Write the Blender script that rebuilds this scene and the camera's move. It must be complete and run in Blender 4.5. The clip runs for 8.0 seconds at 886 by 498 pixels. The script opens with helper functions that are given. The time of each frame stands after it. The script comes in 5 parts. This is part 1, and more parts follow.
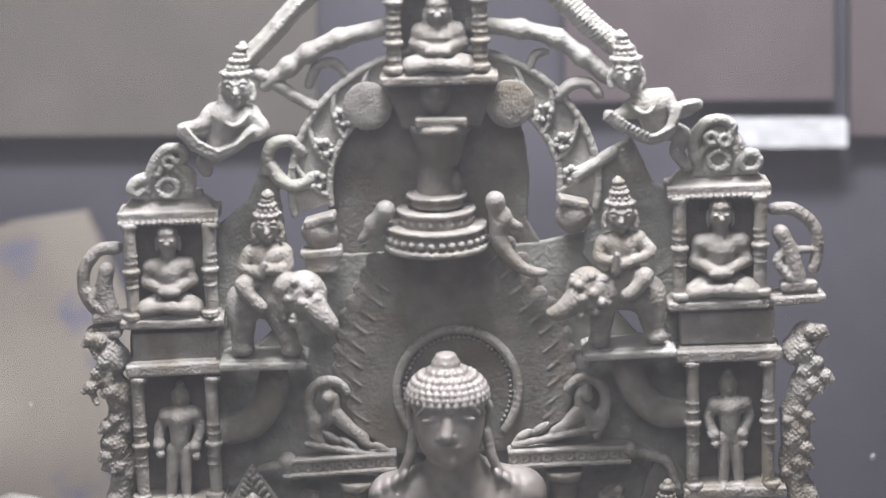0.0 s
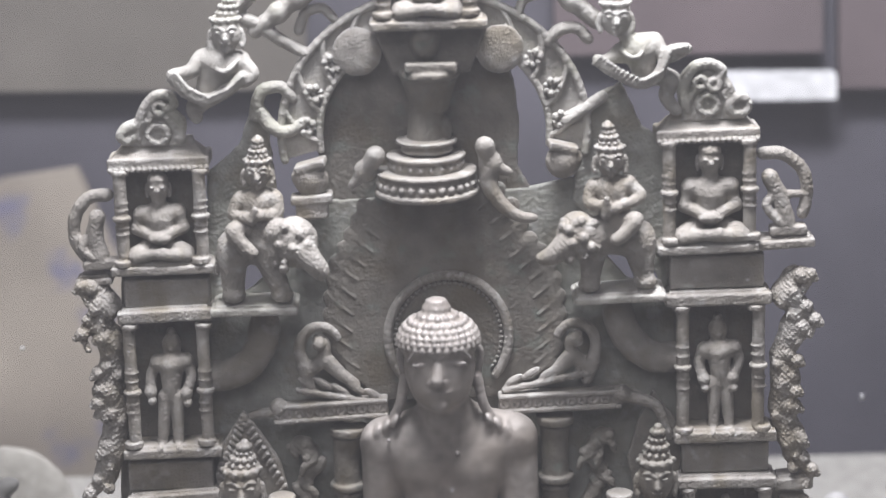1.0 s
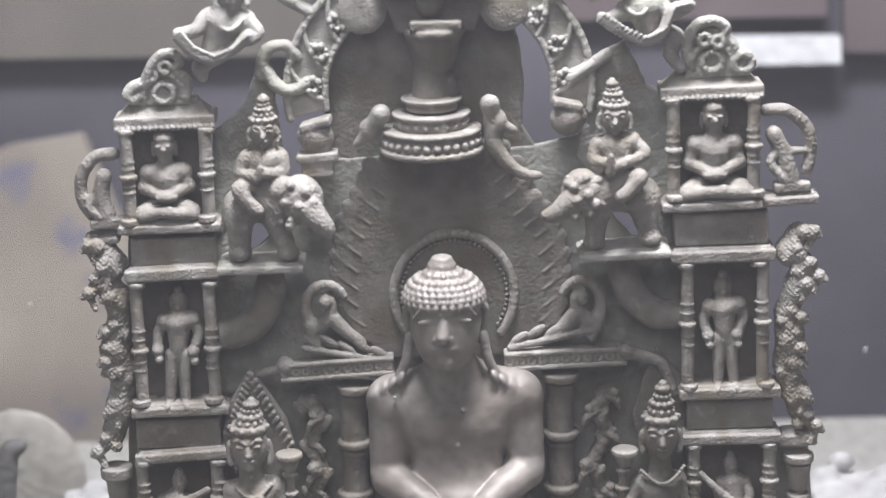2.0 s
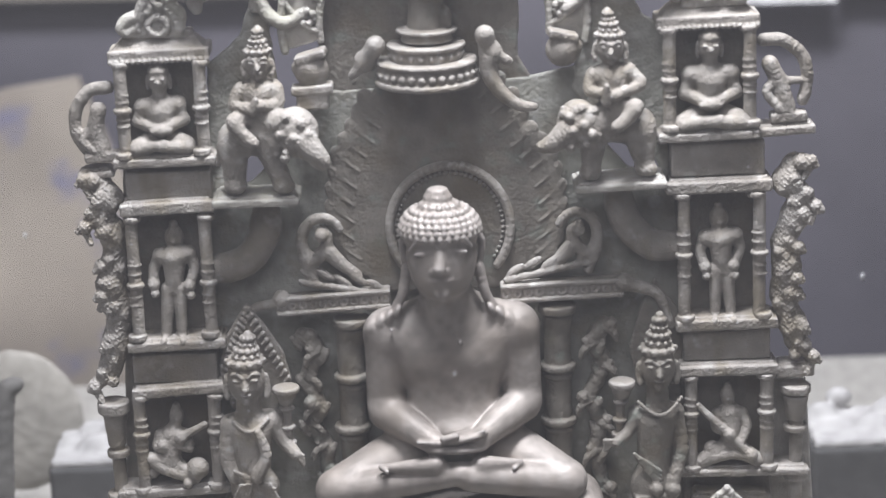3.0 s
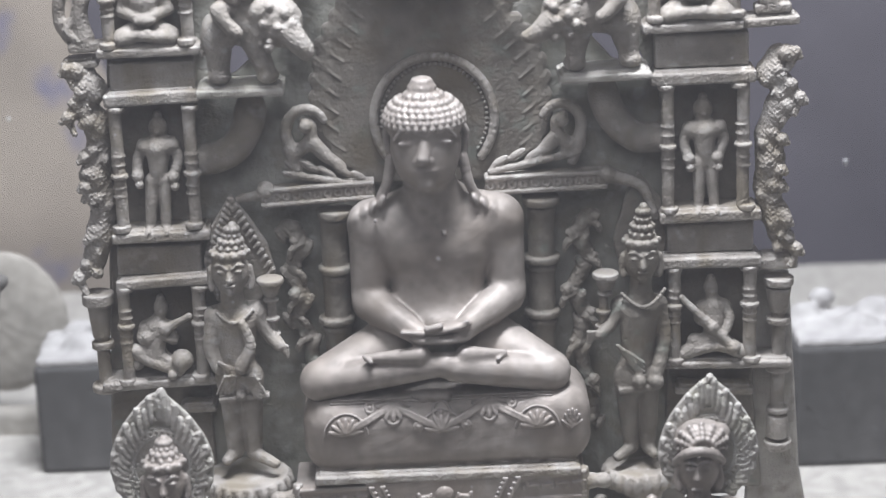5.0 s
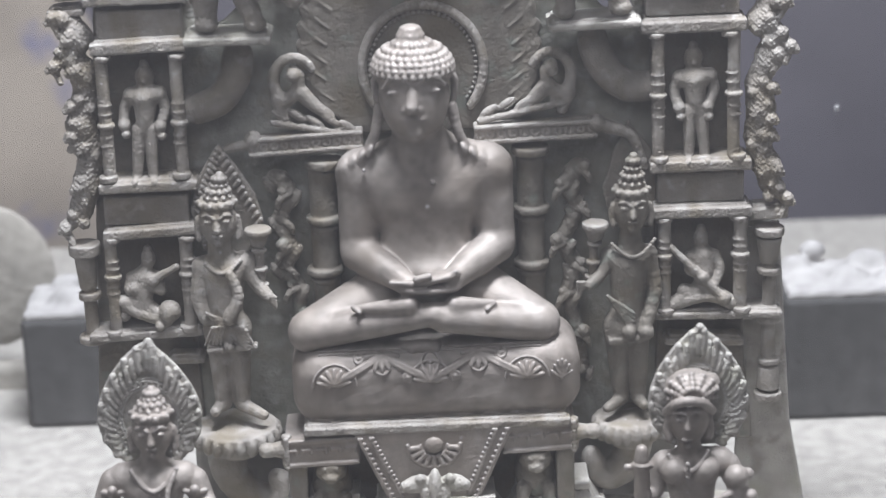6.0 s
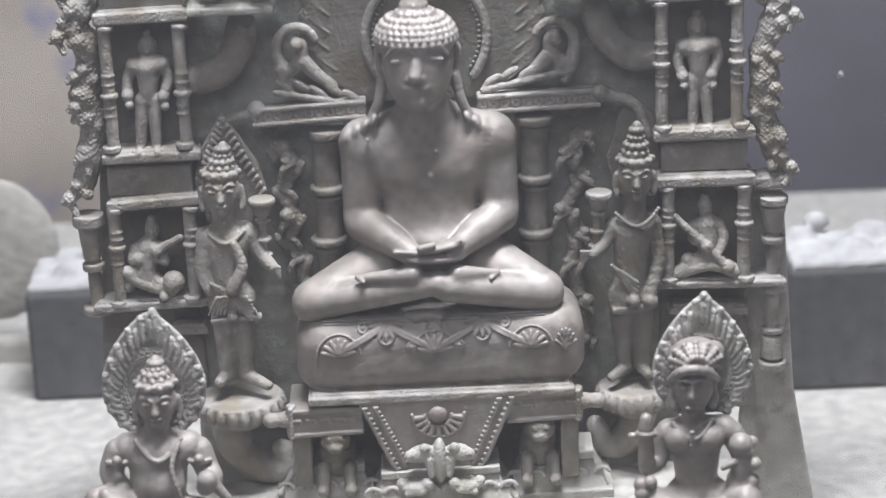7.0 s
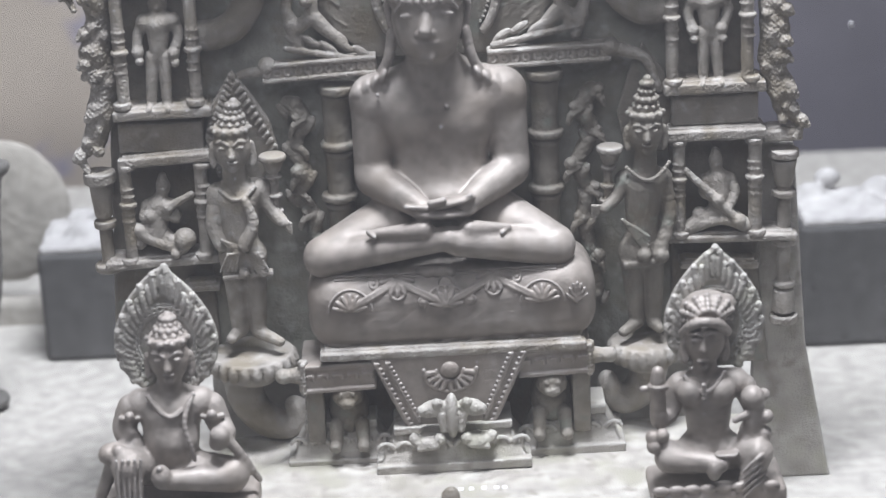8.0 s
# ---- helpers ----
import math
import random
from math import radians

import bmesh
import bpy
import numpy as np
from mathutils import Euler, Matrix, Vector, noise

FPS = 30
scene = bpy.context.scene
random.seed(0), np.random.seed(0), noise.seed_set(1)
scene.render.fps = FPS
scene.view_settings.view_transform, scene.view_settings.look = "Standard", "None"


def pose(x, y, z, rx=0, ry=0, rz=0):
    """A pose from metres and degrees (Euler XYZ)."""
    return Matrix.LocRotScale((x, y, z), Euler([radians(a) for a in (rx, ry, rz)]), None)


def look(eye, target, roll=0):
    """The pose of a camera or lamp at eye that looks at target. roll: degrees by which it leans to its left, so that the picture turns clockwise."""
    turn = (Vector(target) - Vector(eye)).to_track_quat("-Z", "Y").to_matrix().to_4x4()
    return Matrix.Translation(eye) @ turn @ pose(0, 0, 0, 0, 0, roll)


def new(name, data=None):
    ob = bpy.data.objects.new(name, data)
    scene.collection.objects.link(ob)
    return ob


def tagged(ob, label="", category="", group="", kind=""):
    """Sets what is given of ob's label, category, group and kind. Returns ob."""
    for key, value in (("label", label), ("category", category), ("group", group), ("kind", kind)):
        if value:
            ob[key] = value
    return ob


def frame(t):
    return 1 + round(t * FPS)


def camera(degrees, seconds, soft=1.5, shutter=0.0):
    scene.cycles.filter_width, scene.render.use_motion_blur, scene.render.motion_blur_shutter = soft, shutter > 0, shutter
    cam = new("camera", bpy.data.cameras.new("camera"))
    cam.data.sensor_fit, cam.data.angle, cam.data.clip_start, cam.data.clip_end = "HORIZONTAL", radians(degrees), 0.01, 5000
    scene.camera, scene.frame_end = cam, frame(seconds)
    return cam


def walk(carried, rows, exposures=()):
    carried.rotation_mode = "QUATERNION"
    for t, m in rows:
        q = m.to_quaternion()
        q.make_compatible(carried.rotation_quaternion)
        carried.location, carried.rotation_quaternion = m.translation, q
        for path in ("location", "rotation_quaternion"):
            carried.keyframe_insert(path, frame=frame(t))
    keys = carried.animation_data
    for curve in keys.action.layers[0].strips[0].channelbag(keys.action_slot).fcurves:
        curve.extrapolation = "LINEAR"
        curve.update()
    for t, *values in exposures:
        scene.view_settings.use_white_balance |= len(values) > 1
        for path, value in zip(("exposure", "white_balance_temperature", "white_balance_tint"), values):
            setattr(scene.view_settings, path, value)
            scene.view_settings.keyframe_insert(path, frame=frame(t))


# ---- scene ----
# camera and its way: carried by a visitor, sinking and tilting down
cam = camera(22.0, 8.0, soft=1.3)
cam.data.dof.use_dof, cam.data.dof.focus_distance, cam.data.dof.aperture_fstop = True, 1.31, 6.0
ROWS = [
    (0, -1.2194, 1.7133, 75.386, -1.448, 0.086),
    (0.5, -1.2202, 1.7052, 74.830, -1.557, -0.091),
    (1, -1.2251, 1.7013, 74.608, -1.644, -0.131),
    (2.5, -1.2340, 1.6852, 73.572, -2.011, 0.101),
    (3.0, -1.2343, 1.6774, 73.000, -2.200, 0.000),
    (3.5, -1.2388, 1.6708, 72.576, -2.311, -0.160),
    (4, -1.2433, 1.6651, 72.211, -2.370, -0.291),
    (4.5, -1.2444, 1.6597, 71.837, -2.112, -0.173),
    (6, -1.2388, 1.6430, 70.510, -2.009, -0.564),
    (6.5, -1.2387, 1.6395, 70.261, -2.128, -0.398),
    (7, -1.2407, 1.6364, 70.056, -2.209, -0.434),
    (7.5, -1.2443, 1.6313, 69.740, -2.472, -0.137),
    (8, -1.2450, 1.6268, 69.410, -2.660, -0.086),
]
walk(cam, [(t, pose(0.0, y, z, tilt, 0, turn) @ pose(0, 0, 0, 0, 0, lean)) for t, y, z, tilt, lean, turn in ROWS],
     exposures=[(0, 0.0, 6520, 12), (4, 0.04, 6450, 11), (8, 0.08, 6330, 10)])

U = 0.00032      # carving unit in metres: places are (right, towards the viewer, up) in it
FOOT = 1.0541    # height of the top of the base plate

# ---- light ----
world = bpy.data.worlds.new("room_air")
scene.world = world
world.use_nodes = True
world.node_tree.nodes["Background"].inputs[0].default_value = (0.80, 0.80, 0.90, 1)
world.node_tree.nodes["Background"].inputs[1].default_value = 0.10


def area(name, eye, target, size, size_y, watts, colour):
    lamp = bpy.data.lights.new(name, "AREA")
    lamp.shape, lamp.size, lamp.size_y, lamp.energy, lamp.color = "RECTANGLE", size, size_y, watts, colour
    ob = new(name, lamp)
    ob.matrix_world = look(eye, target)
    return ob


area("case_lamp", (0.08, -0.185, 2.45), (0.0, -0.05, 1.1), 0.6, 0.16, 43.0, (0.93, 0.95, 1.0))
# unseen fill added in place of the room's general light
area("room_fill", (-0.3, -1.6, 2.85), (0.0, -0.8, 0.0), 1.8, 1.2, 18.0, (0.93, 0.94, 1.0))


# ---- materials ----
def material(name, dark, light, rough, metal=0.0, grain=90.0, stain=9.0, bump=0.3, spots=None, fine=420.0, rimmed=None, patina=None):
    m = bpy.data.materials.new(name)
    m.use_nodes = True
    nodes, links = m.node_tree.nodes, m.node_tree.links
    out = nodes["Principled BSDF"]
    at = nodes.new("ShaderNodeTexCoord").outputs["Object"]

    def noise_of(scale, detail=5.0):
        n = nodes.new("ShaderNodeTexNoise")
        n.inputs["Scale"].default_value, n.inputs["Detail"].default_value = scale, detail
        links.new(at, n.inputs["Vector"])
        return n.outputs["Fac"]

    def ramp(fac, a, b, p0=0.3, p1=0.7):
        r = nodes.new("ShaderNodeValToRGB")
        r.color_ramp.elements[0].color, r.color_ramp.elements[1].color = (*a, 1), (*b, 1)
        r.color_ramp.elements[0].position, r.color_ramp.elements[1].position = p0, p1
        links.new(fac, r.inputs["Fac"])
        return r.outputs["Color"]

    big, small = noise_of(stain), noise_of(grain)
    base = ramp(big, dark, light)
    speck = ramp(small, (0.78, 0.78, 0.78), (1.15, 1.15, 1.15))
    mix = nodes.new("ShaderNodeMix")
    mix.data_type, mix.blend_type = "RGBA", "MULTIPLY"
    mix.inputs["Factor"].default_value = 1.0
    links.new(base, mix.inputs[6]), links.new(speck, mix.inputs[7])
    colour = mix.outputs[2]
    if spots:
        over = nodes.new("ShaderNodeMix")
        over.data_type = "RGBA"
        links.new(ramp(noise_of(stain * 4.3), (0, 0, 0), (0.85, 0.85, 0.85), 0.56, 0.68), over.inputs[0])
        links.new(colour, over.inputs[6])
        over.inputs[7].default_value = (*spots, 1)
        colour = over.outputs[2]
    if patina:
        over = nodes.new("ShaderNodeMix")
        over.data_type = "RGBA"
        links.new(ramp(noise_of(stain * 1.7, 8.0), (0, 0, 0), (0.8, 0.8, 0.8), 0.5, 0.66), over.inputs[0])
        links.new(colour, over.inputs[6])
        over.inputs[7].default_value = (*patina, 1)
        colour = over.outputs[2]
    # paler base colour on convex edges, picked out by pointiness
    if rimmed:
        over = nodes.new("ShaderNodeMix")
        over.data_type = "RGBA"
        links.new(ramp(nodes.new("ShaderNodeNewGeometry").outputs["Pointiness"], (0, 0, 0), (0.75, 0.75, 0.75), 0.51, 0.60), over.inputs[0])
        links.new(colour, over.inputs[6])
        over.inputs[7].default_value = (*rimmed, 1)
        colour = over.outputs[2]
    links.new(colour, out.inputs["Base Color"])
    out.inputs["Metallic"].default_value = metal
    links.new(ramp(noise_of(grain * 0.5), (rough - 0.1,) * 3, (rough + 0.12,) * 3), out.inputs["Roughness"])
    if bump:
        b = nodes.new("ShaderNodeBump")
        b.inputs["Strength"].default_value, b.inputs["Distance"].default_value = bump, 0.0018
        links.new(noise_of(fine, 9.0), b.inputs["Height"])
        links.new(b.outputs["Normal"], out.inputs["Normal"])
    return m


EDGE_TONE = (0.50, 0.485, 0.47)
BRONZE = material("old_bronze", (0.235, 0.208, 0.175), (0.42, 0.395, 0.365), 0.62, 0.12, spots=(0.45, 0.43, 0.40), bump=0.6, fine=700, stain=22, rimmed=EDGE_TONE, patina=(0.24, 0.205, 0.15))
POLISHED = material("rubbed_bronze", (0.27, 0.238, 0.212), (0.385, 0.352, 0.326), 0.54, 0.2, bump=0.22, grain=140, stain=14, rimmed=(0.42, 0.40, 0.39), patina=(0.27, 0.232, 0.20))
PALE = material("worn_pale_bronze", (0.36, 0.335, 0.30), (0.52, 0.50, 0.465), 0.66, 0.06, spots=(0.28, 0.26, 0.23), bump=0.6, fine=700, stain=22, rimmed=(0.62, 0.61, 0.59), patina=(0.36, 0.35, 0.285))
# DARK: dark parts, and shade painted on the right attendant, beasts and platform bracket
DARK = material("dark_and_shaded_bronze", (0.165, 0.148, 0.124), (0.27, 0.25, 0.218), 0.62, 0.12, spots=(0.21, 0.225, 0.195), bump=0.55, stain=18, rimmed=(0.33, 0.31, 0.29), patina=(0.16, 0.135, 0.095))
GREENISH = material("greenish_bronze", (0.25, 0.245, 0.205), (0.42, 0.42, 0.385), 0.66, 0.06, spots=(0.48, 0.47, 0.44), bump=0.5, stain=16, patina=(0.23, 0.20, 0.15))
STONE = material("grey_stone", (0.20, 0.20, 0.20), (0.34, 0.33, 0.33), 0.8, bump=0.4)
# light on the blocks' tops, put into a paler stone colour
LIT_STONE = material("lit_top_stone", (0.38, 0.37, 0.37), (0.50, 0.49, 0.48), 0.85, bump=0.08)
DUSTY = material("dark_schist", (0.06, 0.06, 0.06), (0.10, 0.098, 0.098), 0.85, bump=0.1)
SHELF = material("cream_board", (0.42, 0.405, 0.375), (0.48, 0.463, 0.432), 0.8, bump=0, stain=3)

# clear pane with a grey film mixed in as the haze of glare
GLASS = bpy.data.materials.new("glare_haze_glass")
GLASS.use_nodes = True
links, nodes = GLASS.node_tree.links, GLASS.node_tree.nodes
nodes.remove(nodes["Principled BSDF"])
clear, film, blend = nodes.new("ShaderNodeBsdfTransparent"), nodes.new("ShaderNodeBsdfDiffuse"), nodes.new("ShaderNodeMixShader")
film.inputs["Color"].default_value = (0.82, 0.82, 0.86, 1)
veil = nodes.new("ShaderNodeTexNoise")
veil.inputs["Scale"].default_value = 6.0
span = nodes.new("ShaderNodeMapRange")
span.inputs["To Min"].default_value, span.inputs["To Max"].default_value = 0.055, 0.08
links.new(veil.outputs["Fac"], span.inputs["Value"])
links.new(span.outputs["Result"], blend.inputs["Fac"])
links.new(clear.outputs[0], blend.inputs[1]), links.new(film.outputs[0], blend.inputs[2])
links.new(blend.outputs[0], nodes["Material Output"].inputs["Surface"])


# ---- carving: solids blended on a grid and skinned ----
def vec(p):
    return np.array((p[0], -p[1], p[2]), float)


class Clay:
    def __init__(self):
        self.items = []

    def add(self, lo, hi, f, k, sign=1):
        self.items.append((np.array(lo, float), np.array(hi, float), f, k, sign))
        return self

    def cap(self, a, b, r, r2=None, k=4.0, sign=1):
        a, b, r2 = vec(a), vec(b), r if r2 is None else r2
        ab, R = b - a, max(r, r2)
        den = max(ab @ ab, 1e-6)

        def f(X, Y, Z):
            t = np.clip(((X - a[0]) * ab[0] + (Y - a[1]) * ab[1] + (Z - a[2]) * ab[2]) / den, 0, 1)
            return np.sqrt((X - a[0] - t * ab[0]) ** 2 + (Y - a[1] - t * ab[1]) ** 2 + (Z - a[2] - t * ab[2]) ** 2) - (r + (r2 - r) * t)
        return self.add(np.minimum(a, b) - R, np.maximum(a, b) + R, f, k, sign)

    def lift(self, z):
        """Raises all that has been added so far."""
        def raised(f):
            return lambda X, Y, Z: f(X, Y, Z - z)
        self.items = [(lo + (0, 0, z), hi + (0, 0, z), raised(f), k, sign) for lo, hi, f, k, sign in self.items]
        return self

    def ball(self, c, r, k=4.0, sign=1):
        return self.cap(c, c, r, r, k, sign)

    def rope(self, points, r, r2=None, k=3.0):
        r2 = r if r2 is None else r2
        if 3 <= len(points) <= 9:
            q = [points[0], *points, points[-1]]
            fine = []
            for i in range(1, len(q) - 2):
                for t in (0, 0.25, 0.5, 0.75):
                    fine.append(tuple(0.5 * (2 * q[i][j] + (q[i + 1][j] - q[i - 1][j]) * t + (2 * q[i - 1][j] - 5 * q[i][j] + 4 * q[i + 1][j] - q[i + 2][j]) * t ** 2
                                             + (3 * q[i][j] - q[i - 1][j] - 3 * q[i + 1][j] + q[i + 2][j]) * t ** 3) for j in range(3)))
            points = [*fine, points[-1]]
        n = len(points) - 1
        for i in range(n):
            self.cap(points[i], points[i + 1], r + (r2 - r) * i / n, r + (r2 - r) * (i + 1) / n, k)
        return self

    def ell(self, c, rx, rd, rz, k=4.0, sign=1, lean=0.0):
        c, co, si = vec(c), math.cos(radians(lean)), math.sin(radians(lean))
        R = max(rx, rz) if lean else 0

        def f(X, Y, Z):
            x, y, z = X - c[0], (Y - c[1]), Z - c[2]
            x, z = x * co + z * si, z * co - x * si
            k0 = np.sqrt((x / rx) ** 2 + (y / rd) ** 2 + (z / rz) ** 2)
            k1 = np.sqrt((x / rx ** 2) ** 2 + (y / rd ** 2) ** 2 + (z / rz ** 2) ** 2) + 1e-9
            return k0 * (k0 - 1) / k1
        h = np.array((max(rx, R), rd, max(rz, R)))
        return self.add(c - h, c + h, f, k, sign)

    def slab(self, a, b, hd, hz, soft=3.0, k=3.0, taper=0.0, sign=1):
        """A bar from a to b (its middle line), hd deep and hz high to each side; taper: how much narrower it gets upwards."""
        a, b = vec(a), vec(b)
        m, ex = (a + b) / 2, b - a
        L = np.linalg.norm(ex)
        ex = ex / L
        ey = np.array((-ex[1], ex[0], 0)) / max(math.hypot(ex[0], ex[1]), 1e-6)
        ez = np.cross(ex, ey)
        hx = L / 2
        R = np.abs(ex) * hx + np.abs(ey) * hd + np.abs(ez) * hz

        def f(X, Y, Z):
            x, y, z = X - m[0], Y - m[1], Z - m[2]
            u, v, w = x * ex[0] + y * ex[1] + z * ex[2], x * ey[0] + y * ey[1] + z * ey[2], x * ez[0] + y * ez[1] + z * ez[2]
            s = taper * (w + hz)
            qx, qy, qz = np.abs(u) - hx + soft + s, np.abs(v) - hd + soft + s, np.abs(w) - hz + soft
            return np.sqrt(np.maximum(qx, 0) ** 2 + np.maximum(qy, 0) ** 2 + np.maximum(qz, 0) ** 2) + np.minimum(np.maximum(qx, np.maximum(qy, qz)), 0) - soft
        return self.add(m - R, m + R, f, k, sign)

    def drum(self, c, r, h, soft=2.0, k=2.0, r2=None, sign=1):
        """An upright round block on the middle c, half as high as h; r2: its upper radius."""
        c, r2 = vec(c), r if r2 is None else r2
        R = max(r, r2)

        def f(X, Y, Z):
            rr = r + (r2 - r) * np.clip((Z - c[2] + h / 2) / h, 0, 1)
            q, w = np.sqrt((X - c[0]) ** 2 + (Y - c[1]) ** 2) - rr + soft, np.abs(Z - c[2]) - h / 2 + soft
            return np.minimum(np.maximum(q, w), 0) + np.sqrt(np.maximum(q, 0) ** 2 + np.maximum(w, 0) ** 2) - soft
        return self.add(c - (R, R, h / 2), c + (R, R, h / 2), f, k, sign)

    def plate(self, outline, d0, d1, soft=2.0, k=2.0, sign=1):
        """A flat plate with the outline [(right, up)...], from depth d0 to d1."""
        pts = np.array(outline, float)
        y0, hy = -(d0 + d1) / 2, (d1 - d0) / 2

        def f(X, Y, Z):
            x, z = X[:, :1, :], Z[:, :1, :]
            x, z = np.broadcast_arrays(x, z)
            best, s = np.full(x.shape, 1e12), np.ones(x.shape)
            for i in range(len(pts)):
                a, b = pts[i], pts[i - 1]
                e = b - a
                wx, wz = x - a[0], z - a[1]
                t = np.clip((wx * e[0] + wz * e[1]) / (e @ e), 0, 1)
                best = np.minimum(best, (wx - e[0] * t) ** 2 + (wz - e[1] * t) ** 2)
                c1, c2, c3 = z >= a[1], z < b[1], e[0] * wz > e[1] * wx
                flip = (c1 & c2 & c3) | (~c1 & ~c2 & ~c3)
                s = np.where(flip, -s, s)
            q, w = s * np.sqrt(best) + soft, np.abs(Y - y0) - hy + soft
            q, w = np.broadcast_arrays(q, w)
            return np.minimum(np.maximum(q, w), 0) + np.sqrt(np.maximum(q, 0) ** 2 + np.maximum(w, 0) ** 2) - soft
        lo, hi = pts.min(0), pts.max(0)
        return self.add((lo[0], y0 - hy, lo[1]), (hi[0], y0 + hy, hi[1]), f, k, sign)

    def mesh(self, name, cell, mat, origin, wobble=0.5):
        solid = [i for i in self.items if i[4] > 0]
        lo = np.min([i[0] for i in solid], 0) - 3 * cell
        hi = np.max([i[1] for i in solid], 0) + 3 * cell
        n = np.ceil((hi - lo) / cell).astype(int) + 1
        F = np.full(n, 40.0, np.float32)
        ax = [lo[j] + cell * np.arange(n[j]) for j in range(3)]
        for a, b, f, k, sign in self.items:
            i0 = np.clip(((a - k - 3 * cell - lo) / cell).astype(int), 0, n)
            i1 = np.clip(((b + k + 3 * cell - lo) / cell).astype(int) + 2, 0, n)
            if (i1 <= i0).any():
                continue
            cut = tuple(slice(i0[j], i1[j]) for j in range(3))
            d = f(ax[0][cut[0]][:, None, None], ax[1][cut[1]][None, :, None], ax[2][cut[2]][None, None, :])
            old = F[cut]
            if sign > 0:
                h = np.maximum(k - np.abs(old - d), 0) / k
                F[cut] = np.minimum(old, d) - h * h * k / 4
            else:
                h = np.maximum(k - np.abs(old + d), 0) / k
                F[cut] = np.maximum(old, -d) + h * h * k / 4
        if wobble:
            X, Y, Z = ax[0][:, None, None], ax[1][None, :, None], ax[2][None, None, :]
            F += wobble * (np.sin(X / 9.0 + 1.3 * np.sin(Z / 13.0)) * np.sin(Z / 7.7 + np.sin(X / 17.0)) * np.cos(Y / 8.3)).astype(np.float32)
            near = np.nonzero(np.abs(F) < 5)
            x, y, z = ax[0][near[0]], ax[1][near[1]], ax[2][near[2]]
            rough = np.zeros(len(x))
            for a, b, e, q in ((0.71, 0.33, 0.52, 0.0), (-0.42, 0.61, 0.58, 1.1), (0.55, -0.49, 0.83, 2.3), (0.12, 0.77, -0.66, 4.2), (-0.88, 0.21, 0.35, 5.0)):
                rough += np.sin(a * x + b * y + e * z + q + 1.5 * np.sin(0.05 * (x * e - z * a) + q))
            F[near] += (wobble * 0.22 * rough).astype(np.float32)
        S = F < 0
        parts = [(i, j, k) for i in (0, 1) for j in (0, 1) for k in (0, 1)]
        corner = {p: S[p[0]:n[0] - 1 + p[0], p[1]:n[1] - 1 + p[1], p[2]:n[2] - 1 + p[2]] for p in parts}
        some, every = np.zeros(n - 1, bool), np.ones(n - 1, bool)
        for p in parts:
            some |= corner[p]
            every &= corner[p]
        I, J, L = np.nonzero(some & ~every)
        index = np.full(n - 1, -1, np.int64)
        index[I, J, L] = np.arange(len(I))
        value = {p: F[I + p[0], J + p[1], L + p[2]] for p in parts}
        total, count = np.zeros((len(I), 3)), np.zeros(len(I))
        for p in parts:
            for j in range(3):
                if p[j] == 0:
                    q = tuple(1 if m == j else p[m] for m in range(3))
                    fa, fb = value[p], value[q]
                    x = (fa < 0) != (fb < 0)
                    t = np.where(x, fa / np.where(x, fa - fb, 1), 0)
                    at = np.tile(np.array(p, float), (len(I), 1))
                    at[:, j] = t
                    total += at * x[:, None]
                    count += x
        co = (np.stack((I, J, L), 1) + total / count[:, None]) * cell + lo
        faces = []
        for j in range(3):
            u, v = (j + 1) % 3, (j + 2) % 3
            lead = [slice(1, m - 1) for m in n]
            lead[j] = slice(0, n[j] - 1)
            nxt = list(lead)
            nxt[j] = slice(1, n[j])
            a, b = S[tuple(lead)], S[tuple(nxt)]
            E = np.stack(np.nonzero(a != b), 1)
            inside = a[a != b]
            E[:, u] += 1
            E[:, v] += 1
            ring = []
            for du, dv in ((1, 1), (0, 1), (0, 0), (1, 0)):
                c = E.copy()
                c[:, u] -= du
                c[:, v] -= dv
                ring.append(index[c[:, 0], c[:, 1], c[:, 2]])
            q = np.stack(ring, 1)
            q[~inside] = q[~inside][:, ::-1]
            faces.append(q)
        faces = np.concatenate(faces)
        o = vec(origin)
        me = bpy.data.meshes.new(name)
        me.from_pydata(((co - o) * U).tolist(), [], faces.tolist())
        me.polygons.foreach_set("use_smooth", np.ones(len(me.polygons), bool))
        me.materials.append(mat)
        return me


def place(p):
    return Vector((p[0] * U, -p[1] * U, FOOT + p[2] * U))


def part(name, clay, mat, parent, label="", cell=2.5, wobble=0.5):
    """One piece of the casting under a thing or under a part of it."""
    ob = new(name, clay.mesh(name, cell, mat, (0, 0, 0), wobble))
    ob.parent = parent
    if label:
        ob["label"] = label
    return ob


def thing(name, clay, mat, origin, label, category, group="", cell=2.2, wobble=0.4):
    ob = new(name, clay.mesh(name, cell, mat, origin, wobble))
    ob.location = place(origin)
    return tagged(ob, label, category, group)


def arc(c, rx, rz, a0, a1, n=12):
    return [(c[0] + rx * math.cos(radians(a0 + (a1 - a0) * i / n)), c[1], c[2] + rz * math.sin(radians(a0 + (a1 - a0) * i / n))) for i in range(n + 1)]


def off(p, x=0, d=0, z=0):
    return (p[0] + x, p[1] + d, p[2] + z)


def flat(*points):
    return [(p[0], p[2]) for p in points]


def between(a, b, t):
    return tuple(a[i] + (b[i] - a[i]) * t for i in range(3))

# ---- the bronze altarpiece ----
shrine = new("bronze_altarpiece")
shrine.location = (0, 0, FOOT)
tagged(shrine, "tall grey-brown bronze altarpiece with pillared niches, arch and throne", "altarpiece")


